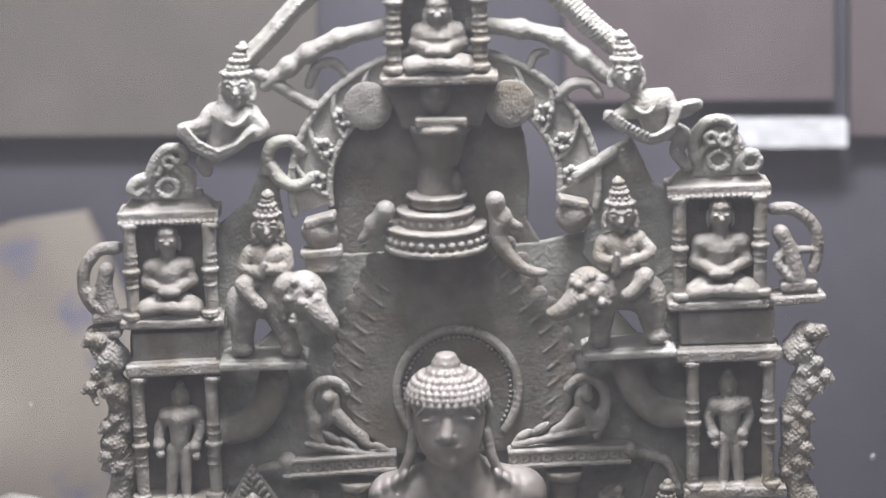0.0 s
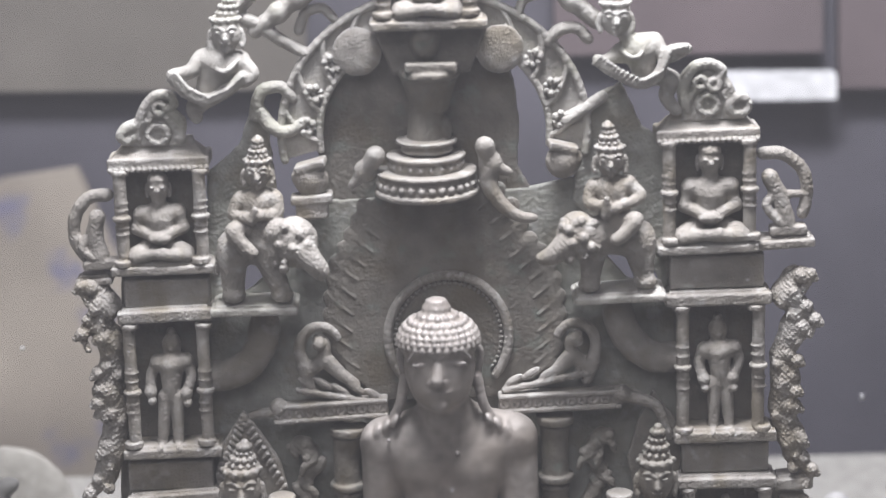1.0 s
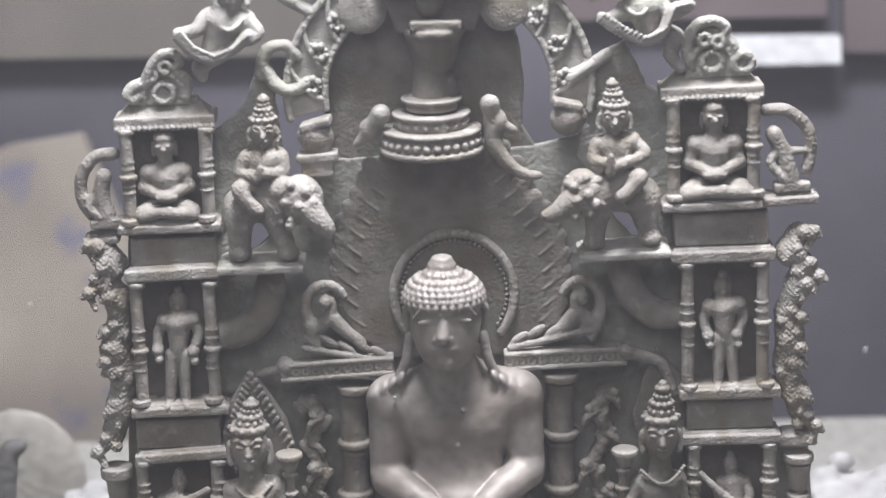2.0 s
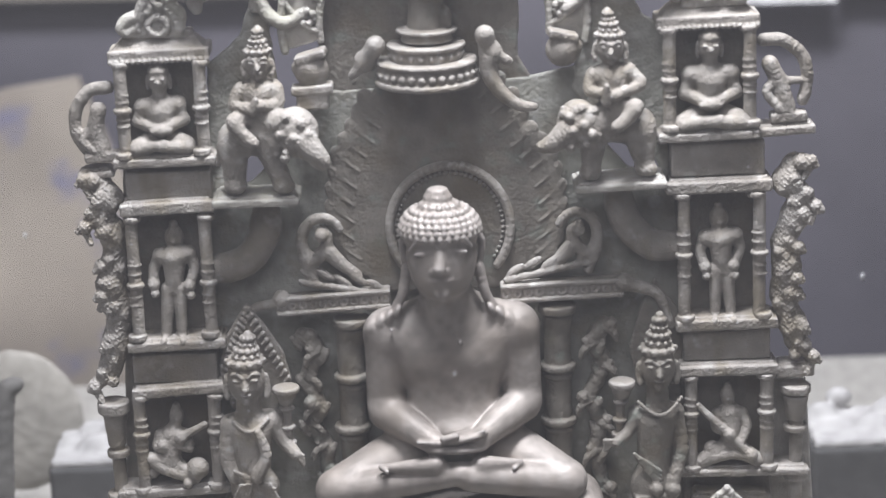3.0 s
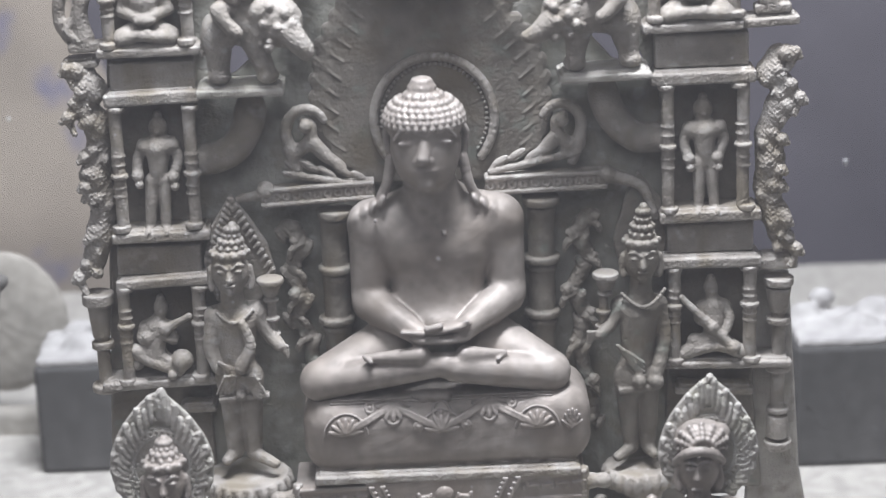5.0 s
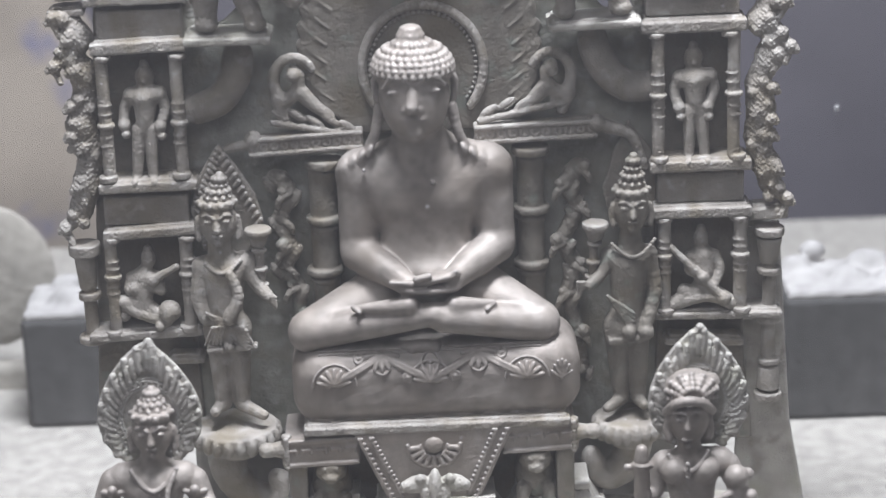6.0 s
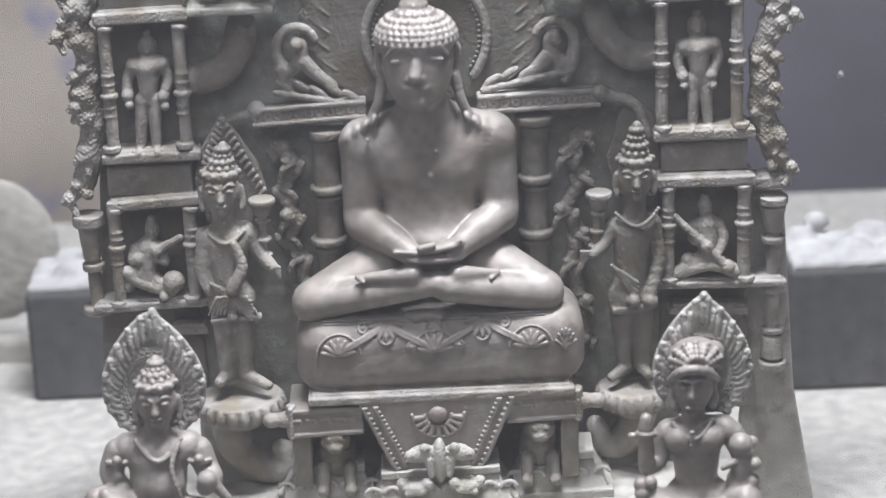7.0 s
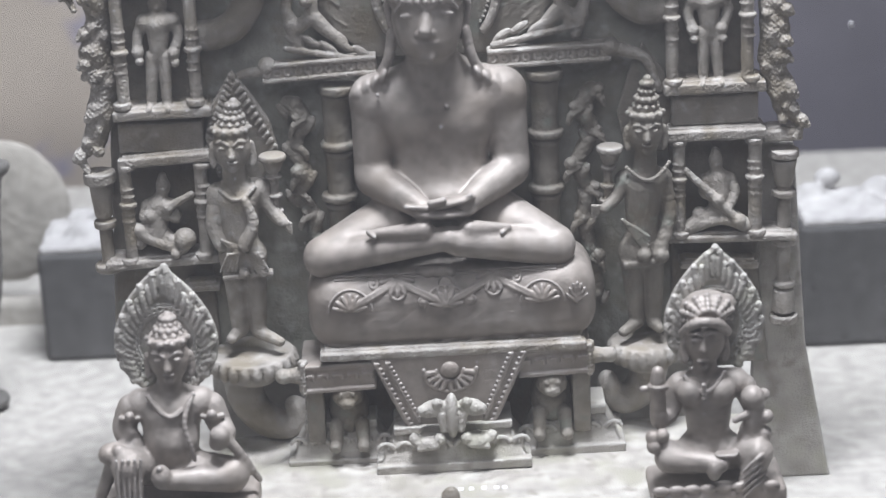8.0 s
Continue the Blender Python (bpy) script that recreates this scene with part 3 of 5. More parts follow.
for up in (54, 58):
    c.rope([on_cushion(0.1 + 0.76 * q / 12, up) for q in range(13)], 2.4, k=1)
part("cushion_relief", c, POLISHED, cushion, "raised band of fans and lozenges", cell=1.6, wobble=0)
c = Clay()
m = on_cushion(0.93, 12)
for k in range(7):
    t = radians(20 + 23 * k)
    c.rope([off(m, z=-12), off(m, x=18 * math.cos(t), z=-12 + 34 * math.sin(t))], 4, 3, k=1)
part("corner_rosette", c, POLISHED, cushion, cell=1.6)
part("seat_tuft", Clay().ell(on_cushion(0.45, 60), 38, 16, 11, 4).ball(on_cushion(0.42, 57), 10).ball(on_cushion(0.46, 57), 10).ball(on_cushion(0.5, 56), 9), POLISHED, cushion, cell=2)

s = ledge((-219, 216, 214), (249, 216, 216), shrine, 100, 8, name="throne_slab")
c = Clay()
a, b = (-205, 206, 226), (232, 206, 230)
for j in range(9):
    p = off(between(a, b, (j + 0.5) / 9), d=-16, z=3)
    c.ell(p, 25, 5, 17, 2).ell(off(p, d=3, z=-2), 17, 4, 11, 1.5)
part("lotus_petals", c, POLISHED, s, "row of lotus petals", cell=1.9)
block((-206, 190, 217), (244, 190, 261), s, 85)

for a, b in (((-254, 206, 170), (-124, 206, 174)), ((129, 206, 182), (257, 206, 187))):
    c = Clay().slab(off(a, d=-60), off(b, d=-60), 60, 25, 3)
    c.slab(off(a, d=-58, z=23), off(b, d=-58, z=23), 62, 4, 2).slab(off(a, d=-58, z=-22), off(b, d=-58, z=-22), 62, 4, 2)
    for j in range(5):
        p = off(between(a, b, (j + 0.5) / 5), d=1)
        c.rope([off(p, x=-9, z=6), off(p, x=6, z=7), off(p, x=7, z=0)], 3, k=1)
    part("throne_beam", c, POLISHED, shrine, "beam with a chased front", cell=1.9)
for a, x in (((-251, 208, 173), -1), ((255, 208, 186), 1)):
    c = Clay()
    for j in range(8):
        c.ball(off(a, z=26 - j * 7.5), 5, 1.5)
    c.drum(off(a, d=-14), 9, 62, 4)
    c.rope([off(a, x=x * 8, d=-20), off(a, x=x * 26, d=-20)], 16, 12).ball(off(a, x=x * 36, d=-18), 14, 5)
    part("beam_end", c, BRONZE, shrine, "beaded beam end with a knob", cell=1.8)
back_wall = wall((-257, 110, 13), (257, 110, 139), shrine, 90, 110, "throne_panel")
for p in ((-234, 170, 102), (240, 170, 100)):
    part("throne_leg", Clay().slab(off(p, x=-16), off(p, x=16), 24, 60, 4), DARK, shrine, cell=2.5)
# drape with a rosette
c = Clay().plate(flat((-132, 220, 207), (150, 220, 216), (78, 220, 54), (-66, 220, 56)), 204, 214, 3)
drape = part("drape", c, POLISHED, shrine, "chased cloth drape with bead borders", cell=2.2)
for a, b in (((-123, 216, 199), (-60, 216, 62)), ((-103, 216, 200), (-51, 216, 86)), ((140, 216, 209), (73, 216, 61)), ((118, 216, 208), (66, 216, 86))):
    c = Clay().rope([a, b], 3.4, k=1)
    for j in range(14):
        c.ball(off(between(a, b, j / 14), x=5 if a[0] < 0 else -5), 3.4, 1)
    part("drape_border", c, POLISHED, drape, cell=1.6, wobble=0)
m = (8, 216, 183)
c = Clay().ell(m, 16, 9, 15, 3).rope(arc(m, 46, 42, 180, 360, 16), 4, k=1).rope(arc(m, 24, 22, 180, 360, 12), 3, k=1)
for k in range(9):
    t = radians(190 + 20 * k)
    c.rope([off(m, x=26 * math.cos(t), z=24 * math.sin(t)), off(m, x=42 * math.cos(t), z=38 * math.sin(t))], 4.5, 5.5, k=1)
part("rosette", c, POLISHED, drape, "half rosette", cell=1.7)
# stepped foot blocks
for a, b, dep in (((-288, 200, -3), (-95, 200, -2), 70), ((121, 200, 0), (317, 200, 4), 70), ((-129, 250, 2), (146, 250, 7), 70)):
    c = Clay().slab(off(a, d=-dep, z=4), off(b, d=-dep, z=4), dep, 9, 3)
    c.slab(off(a, x=5, d=-dep, z=34), off(b, x=-5, d=-dep, z=34), dep - 3, 30, 3, taper=0.55)
    c.slab(off(a, x=32, d=-dep, z=68), off(b, x=-32, d=-dep, z=68), dep - 26, 7, 2)
    k = 5 if b[0] - a[0] < 220 else 8
    for j in range(k):
        p = off(between(a, b, (j + 0.5) / k), d=-20, z=34)
        c.rope(arc(p, 14, 14, 20, 160, 8), 3.2, k=1.5).rope([off(p, z=-8), off(p, d=-4, z=8)], 3.5, k=1.5)
    part("foot_block", c, PALE, shrine, "stepped foot block with a leaf moulding", cell=2)


# ---- statues, each one plain casting ----
def seated_main():
    c = Clay()
    c.ell((-3, 118, 795), 61, 60, 70, 6)
    c.ell((-2, 132, 758), 46, 42, 36, 18)
    hair = (-4, 112, 837)
    c.ell(hair, 67, 65, 50, 2)
    c.cap((-7, 112, 878), (-6, 110, 891), 30, 24, 6)
    for j in range(6):
        z = 0.02 + j * 0.175
        w = math.sqrt(1 - z * z)
        n = max(int(33 * w), 6)
        for i in range(n):
            a = 2 * math.pi * (i + 0.5 * (j % 2)) / n
            c.ball(off(hair, x=67 * w * math.cos(a), d=65 * w * math.sin(a), z=50 * z), 7.2, 1.0)
    knot = (-6, 110, 892)
    for j in range(3):
        for i in range(12):
            c.ball(off(knot, x=(25 - 6 * j) * math.cos(i * 0.524), d=(25 - 6 * j) * math.sin(i * 0.524), z=-8 + 11 * j), 6.2, 1.5)
    # plain features
    c.cap((-4, 172, 824), (-8, 183, 788), 6, 11, 7)
    c.ball((-18, 174, 781), 7, 4).ball((3, 174, 782), 7, 4)
    c.rope([(-57, 156, 816), (-43, 168, 834), (-25, 175, 838), (-9, 177, 826)], 2.4, k=3)
    c.rope([(50, 156, 818), (36, 168, 836), (18, 175, 840), (1, 177, 826)], 2.4, k=3)
    c.ell((-34, 166, 812), 16, 6, 5, 3, lean=5).ell((27, 166, 814), 16, 6, 5, 3, lean=-5)
    c.ell((-5, 172, 765), 19, 7, 3.5, 5).ell((-5, 170, 758), 15, 7, 3.5, 5)
    c.ball((-4, 166, 740), 14, 8)
    for e, s in (((-63, 98, 807), -1), ((60, 98, 805), 1)):
        c.rope([off(e, z=18), off(e, x=s * 7, z=4), off(e, x=s * 4, z=-26), off(e, x=-s * 6, z=-52)], 7, 4)
        # locks lying on the shoulders
        c.rope([off(e, x=s * 1, d=2, z=-40), off(e, x=s * 10, d=8, z=-84), off(e, x=s * 24, d=6, z=-112)], 9, 7, k=4)
        for j in range(4):
            c.ell(off(e, x=s * (20 + j * 15), d=13 - j * 4, z=-112 - j * 10), 7, 12, 13, 1.5, lean=s * 28)
    # neck, trunk and arms
    c.cap((9, 86, 678), (-1, 100, 734), 52, 44, 12)
    c.cap((-100, 74, 640), (119, 74, 642), 44, 44, 20).cap((-29, 70, 674), (-100, 72, 646), 34, 32, 20).cap((47, 70, 675), (117, 72, 648), 34, 32, 20)
    c.ell((10, 80, 604), 108, 62, 84, 20)
    c.ell((10, 84, 503), 84, 56, 90, 26)
    c.ell((11, 120, 477), 56, 40, 24, 22)
    c.ball((23, 140, 641), 4, 2).ball((-95, 122, 662), 4, 2)
    c.cap((-104, 74, 641), (-111, 80, 516), 40, 33, 8)
    c.cap((123, 74, 644), (132, 80, 521), 40, 33, 8)
    c.cap((-108, 92, 501), (-27, 186, 474), 34, 20, 10)
    c.cap((129, 92, 508), (47, 186, 477), 34, 20, 10)
    # palms, one in the other
    c.ell((10, 190, 468), 56, 26, 10, 6)
    c.ell((20, 196, 488), 46, 20, 9, 5, lean=10)
    for j in range(4):
        c.rope([(20, 205, 487), off((57, 204, 500), d=-j * 7, z=-j * 3)], 5, 4, k=2)
        c.rope([(-19, 205, 481), off((-55, 204, 484), d=-j * 7, z=-j * 2)], 5, 4, k=2)
    c.cap((-11, 214, 492), (10, 214, 497), 7, 6, 3)
    # crossed legs
    c.cap((-78, 92, 412), (-200, 150, 382), 60, 37, 16)
    c.cap((96, 92, 416), (200, 150, 384), 60, 37, 16)
    c.cap((-206, 156, 379), (17, 200, 423), 32, 21, 10)
    c.cap((202, 156, 381), (32, 196, 414), 33, 26, 8)
    c.cap((-118, 190, 434), (-25, 200, 440), 7, 17, 8)
    c.cap((119, 182, 431), (52, 196, 437), 7, 16, 8)
    for j in range(5):
        c.ball(off((-123, 198, 437), x=j * 3, d=j * 4 - 8, z=-j), 4, 2).ball(off((121, 190, 431), x=-j * 3, d=j * 4 - 8, z=-j), 4, 2)
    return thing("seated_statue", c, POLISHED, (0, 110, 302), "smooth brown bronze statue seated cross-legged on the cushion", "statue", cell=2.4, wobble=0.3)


seated_main()


def seated_small(head, sl, sr, palms, kl, kr, s=1.0, label="small bronze statuette seated cross-legged in a niche"):
    """A small cross-legged figure from its head, shoulders, palms and knees."""
    c = Clay()
    c.ell(head, 18 * s, 18 * s, 24 * s, 3)
    c.ell(off(head, z=14 * s), 18 * s, 18 * s, 13 * s, 2).ball(off(head, z=27 * s), 8 * s)
    c.ball(off(head, d=17 * s, z=-4 * s), 5 * s, 3)
    for x in (-1, 1):
        c.ell(off(head, x=x * 8 * s, d=15 * s, z=2 * s), 5 * s, 4 * s, 2.5 * s, 1.5)
        c.ell(off(head, x=x * 19 * s, d=-2, z=-6 * s), 4 * s, 6 * s, 14 * s, 2)
    neck = between(sl, sr, 0.5)
    c.cap(off(neck, z=4 * s), head, 13 * s, 12 * s, 5)
    c.cap(sl, sr, 16 * s, 16 * s, 8)
    c.cap(off(neck, z=-12 * s), off(palms, d=-22 * s, z=2), 27 * s, 20 * s, 8)
    for a, k, x in ((sl, kl, -1), (sr, kr, 1)):
        e = (a[0] + x * 9 * s, a[1] + 4, a[2] * 0.35 + palms[2] * 0.65)
        c.cap(a, e, 12 * s, 10 * s, 4).cap(e, palms, 11 * s, 9 * s, 4)
        c.cap(off(palms, x=(k[0] - palms[0]) * 0.4, d=-26 * s, z=-20 * s), k, 18 * s, 14 * s, 6)
    c.cap(off(kl, d=6, z=-4), off(kr, x=-40 * s, d=12, z=4), 12 * s, 9 * s, 4).cap(off(kr, d=6, z=-4), off(kl, x=40 * s, d=14, z=2), 12 * s, 9 * s, 4)
    c.ell(palms, 20 * s, 10 * s, 8 * s, 3)
    seat = between(kl, kr, 0.5)
    c.slab(off(kl, x=4, z=-18 * s, d=-14 * s), off(kr, x=-4, z=-18 * s, d=-14 * s), 24 * s, 7 * s, 5)
    return thing("niche_statuette", c, BRONZE, off(seat, z=-25 * s), label, "statuette", "seated statuettes in the niches", cell=1.8)


seated_small((-476, 34, 1103), (-507, 26, 1053), (-447, 26, 1056), (-476, 52, 1015), (-519, 44, 987), (-433, 44, 989))
seated_small((469, 34, 1124), (437, 26, 1073), (504, 26, 1073), (469, 52, 1024), (421, 44, 993), (526, 44, 995), 1.08)
seated_small((-5, 44, 1485), (-33, 36, 1450), (24, 36, 1451), (-5, 64, 1422), (-51, 56, 1399), (40, 56, 1400), 1.1, "small bronze statuette seated on the top platform")


def standing_small(head, sl, sr, hl, hr, foot, s=1.0):
    """A small upright figure with arms hanging beside it."""
    c = Clay()
    c.ell(head, 17 * s, 17 * s, 22 * s, 3).ball(off(head, z=24 * s), 8 * s)
    c.ball(off(head, d=15 * s, z=-3), 5 * s, 3)
    neck = between(sl, sr, 0.5)
    c.cap(neck, head, 11 * s, 11 * s, 4).cap(sl, sr, 15 * s, 15 * s, 6)
    hip = between(neck, foot, 0.42)
    c.cap(off(neck, z=-6), hip, 22 * s, 14 * s, 8)
    for a, h, x in ((sl, hl, -1), (sr, hr, 1)):
        e = (a[0] * 0.8 + h[0] * 0.2 + x * 10, a[1], (a[2] + h[2]) / 2 + 4)
        c.rope([a, e, h], 10 * s, 8 * s).ball(h, 11 * s).ball(off(h, x=2, d=4, z=-16), 8 * s)
        c.cap(off(hip, x=x * 10 * s), off(foot, x=x * 14 * s), 13 * s, 9 * s, 3)
        c.cap(off(foot, x=x * 14 * s, z=-2), off(foot, x=x * 17 * s, d=20, z=-6), 9 * s, 7 * s, 3)
    return thing("niche_statuette", c, BRONZE, off(foot, z=-12), "small bronze statuette standing upright in a pillar niche", "statuette", "standing statuettes in the niches", cell=1.8)


standing_small((-470, 26, 817), (-495, 32, 787), (-448, 32, 789), (-510, 40, 736), (-448, 40, 731), (-481, 36, 639))
standing_small((485, 26, 814), (462, 32, 781), (512, 32, 784), (459, 40, 730), (509, 40, 730), (491, 36, 639))


def staff_bearer(head, chest, lap, kl, kr, staff, extra):
    c = Clay()
    c.ell(head, 13, 14, 18, 3).ball(off(head, z=18), 8).ball(off(head, d=12, z=-2), 4, 2)
    c.cap(chest, head, 11, 9, 4).cap(off(chest, x=-22), off(chest, x=22), 11, 11, 5).cap(chest, lap, 20, 19, 8)
    c.cap(lap, kl, 17, 13, 5).cap(lap, kr, 17, 13, 5)
    c.rope([off(kl, z=-4), off(lap, d=14, z=-14), off(kr, z=-4)], 10, 9)
    c.cap(staff[0], staff[1], 6, 9, 2).ball(staff[1], 13, 3).ball(between(staff[0], staff[1], 0.6), 12, 3)
    c.rope([off(chest, x=-22), off(chest, x=-26, d=10, z=-22), between(staff[0], staff[1], 0.55)], 9, 7)
    c.rope([off(chest, x=22), off(chest, x=30, d=10, z=-24), between(staff[0], staff[1], 0.8)], 9, 7)
    for p, r in extra:
        c.ball(p, r, 3)
    return thing("niche_statuette", c, BRONZE, off(lap, z=-28), "small bronze statuette sitting with a slanting staff", "statuette", "staff-bearing statuettes in the lower niches", cell=1.8, wobble=0.7)


staff_bearer((-488, 34, 486), (-498, 34, 451), (-506, 40, 402), (-539, 44, 409), (-462, 46, 372), ((-438, 52, 474), (-513, 46, 434)), (((-455, 50, 390), 20), ((-473, 60, 365), 9), ((-538, 40, 384), 14)))
staff_bearer((499, 34, 485), (503, 34, 451), (506, 40, 394), (449, 44, 365), (553, 46, 364), ((444, 52, 475), (537, 58, 378)), (((470, 40, 387), 14),))


def crowned_head(c, head, rx, rz, crown, s=1.0):
    """A plain head with ears and a tall ringed crown up to the point crown."""
    head = off(head, z=rx * 0.3)
    c.ell(head, rx, rx * 0.95, rz, 4)
    f = rx * 0.93
    c.cap(off(head, d=f - 3, z=rz * 0.15), off(head, d=f + 3, z=-rz * 0.22), 3 * s, 6 * s, 4)
    for x in (-1, 1):
        c.rope([off(head, x=x * rx * 0.75, d=f * 0.62, z=rz * 0.3), off(head, x=x * rx * 0.42, d=f * 0.9, z=rz * 0.4), off(head, x=x * rx * 0.15, d=f, z=rz * 0.25)], 2.4 * s, k=2)
        c.ell(off(head, x=x * rx * 0.42, d=f * 0.86, z=rz * 0.12), rx * 0.25, 5 * s, 3.6 * s, 1.5)
        c.rope([off(head, x=x * rx, z=rz * 0.1), off(head, x=x * (rx + 3), z=-rz * 0.4), off(head, x=x * (rx + 1), d=3, z=-rz * 0.75)], 6 * s, 5 * s)
    c.ell(off(head, d=f * 0.92, z=-rz * 0.48), rx * 0.3, 5 * s, 3 * s, 2)
    c.ball(off(head, d=f * 0.72, z=-rz * 0.78), 8 * s, 6)
    base = off(head, d=-3, z=rz * 0.7)
    for j in range(5):
        t = j / 4
        m = between(base, crown, t * 0.85)
        r = rx * (0.98 if j == 0 else 0.86 - 0.56 * t)
        c.drum(m, r, 14 * s, 4, 2)
        for i in range(10):
            c.ball(off(m, x=r * math.cos(i * 0.628 + j), d=r * math.sin(i * 0.628 + j), z=2), (3.5 if j % 2 else 5.5) * s, 1.5)
    c.ball(crown, 8 * s, 4)


def necklace(c, a, b, drop, n, r):
    for j in range(n + 1):
        s = math.sin(math.pi * j / n)
        c.ball(off(between(a, b, j / n), d=18 * s, z=-drop * s), r, 1)


# attendants on lotus stands
def attendant_left():
    c = Clay()
    crowned_head(c, (-355, 84, 560), 33, 44, (-347, 84, 651))
    c.cap((-355, 74, 498), (-356, 80, 543), 22, 20, 6)
    c.cap((-387, 70, 478), (-315, 70, 484), 22, 22, 10)
    c.cap((-352, 72, 465), (-354, 76, 391), 38, 30, 12)
    c.ell((-352, 76, 363), 44, 30, 38, 10)
    c.rope([(-388, 74, 476), (-398, 80, 426), (-386, 90, 387)], 17, 12)
    c.rope([(-311, 74, 479), (-292, 80, 444), (-274, 96, 428)], 15, 10)
    for j in range(4):
        c.rope([(-277, 98, 434), off((-262, 100, 427), z=-j * 6)], 4, k=1)
    necklace(c, (-381, 92, 491), (-321, 92, 495), 14, 14, 4)
    c.rope([(-339, 108, 478), (-326, 110, 435), (-344, 112, 394)], 7, 12)
    for j in range(6):
        c.rope([(-384, 104, 403), off((-315, 106, 368), z=-j * 7)], 3, k=1)
    for x in (-1, 1):
        for j in range(5):
            c.rope([off((-349, 108, 378), x=x * (6 + j * 5)), off((-349, 104, 344), x=x * (14 + j * 7))], 2.6, k=1.5)
    c.slab((-389, 96, 331), (-298, 96, 336), 10, 5, 3).ball((-349, 108, 340), 9)
    c.cap((-369, 76, 347), (-367, 76, 220), 22, 15, 6).cap((-333, 76, 346), (-334, 76, 219), 22, 15, 6)
    c.cap((-372, 80, 216), (-381, 104, 214), 12, 10).cap((-332, 80, 215), (-295, 104, 204), 13, 9)
    return thing("attendant_statuette", c, BRONZE, (-353, 80, 191), "crowned bronze statuette standing on a lotus stand", "statuette", "attendants beside the throne", cell=1.9)


def attendant_right():
    c = Clay()
    crowned_head(c, (371, 76, 553), 31, 42, (375, 76, 655))
    c.cap((370, 66, 493), (371, 72, 532), 21, 19, 6)
    c.cap((336, 62, 466), (399, 62, 467), 20, 20, 10)
    c.cap((368, 64, 454), (363, 68, 369), 36, 28, 12)
    c.ell((360, 68, 336), 40, 28, 38, 10)
    c.rope([(333, 66, 465), (316, 74, 438), (295, 88, 423)], 14, 9)
    for j in range(4):
        c.rope([(299, 88, 427), off((274, 92, 430), z=-j * 6)], 4, k=1)
    c.rope([(402, 66, 462), (411, 72, 401), (393, 88, 336)], 15, 11).ball((395, 92, 331), 14)
    necklace(c, (336, 82, 496), (411, 82, 502), 22, 16, 4)
    for j in range(6):
        c.rope([(326, 92, 402), off((372, 98, 370), z=-j * 8)], 3, k=1)
    c.slab((327, 86, 314), (393, 86, 320), 10, 6, 3).ball((364, 98, 335), 12)
    c.cap((344, 68, 320), (351, 68, 198), 22, 14, 6).cap((383, 68, 319), (382, 68, 202), 20, 14, 6)
    c.cap((351, 72, 196), (324, 98, 189), 12, 9).cap((382, 72, 195), (389, 96, 192), 12, 9)
    # the shade on this attendant is put into the darker bronze
    return thing("attendant_statuette", c, DARK, (361, 72, 169), "crowned bronze statuette on a lotus stand, its shade painted in", "statuette", "attendants beside the throne", cell=1.9)


attendant_left()
attendant_right()


def lotus_stand(m, r, stem):
    c = Clay()
    m = off(m, z=12)
    c.drum(m, r, 18, 6).drum(off(m, z=-26), r * 0.5, 44, 5, r2=r * 0.98)
    for i in range(22):
        a = i * 2 * math.pi / 22
        c.ell(off(m, x=r * 0.97 * math.cos(a), d=r * 0.97 * math.sin(a), z=-10), 10, 9, 17, 3)
    ob = part("lotus_stand", c, BRONZE, shrine, "round lotus stand", cell=2.2)
    part("curling_stem", Clay().rope(stem, 34, 16, k=8), BRONZE, ob, "thick curling stem", cell=2.5)


lotus_stand((-348, 80, 157), 76, [(-370, 70, 123), (-363, 70, 75), (-330, 74, 35), (-288, 78, 27), (-263, 80, 46), (-280, 80, 69)])
lotus_stand((364, 72, 142), 62, [(375, 62, 113), (363, 64, 69), (332, 68, 44), (305, 72, 53), (295, 74, 88)])

# leaf-shaped glories and staffs by the attendants
leaf = part("leaf_glory", Clay().plate(flat((-350, 40, 696), (-322, 40, 655), (-290, 40, 601), (-278, 40, 547), (-313, 40, 484), (-388, 40, 497), (-406, 40, 573), (-389, 40, 636)), 30, 40, 3), BRONZE, shrine, "thin pointed leaf-shaped glory", cell=2.2)
c = Clay()
for a, b in (((-350, 42, 692), (-280, 42, 548)), ((-350, 42, 692), (-402, 42, 574))):
    for j in range(12):
        p = between(a, b, (j + 0.5) / 12)
        c.rope([p, off(p, x=-8 if a[0] < b[0] else 8, z=-8)], 5, 3, k=1.5)
part("glory_fringe", c, BRONZE, leaf, cell=1.8)
leaf = part("leaf_glory", Clay().plate(flat((371, 30, 708), (411, 30, 654), (423, 30, 580), (410, 30, 505), (339, 30, 508), (325, 30, 583), (346, 30, 657)), 18, 28, 3), DARK, shrine, "thin pointed leaf-shaped glory", cell=2.5)
for a, b in (((-287, 74, 543), (-287, 78, 427)), ((308, 66, 527), (300, 70, 416))):
    c = Clay().drum(between(a, b, 0.5), 8, a[2] - b[2], 2).drum(a, 24, 12, 4).drum(off(a, z=-16), 12, 22, 3, r2=20)
    for t in (0.3, 0.6, 0.85):
        c.drum(between(a, b, t), 14, 7, 3)
    part("fly_whisk", c, BRONZE, shrine, "turned fly-whisk staff", cell=1.8)


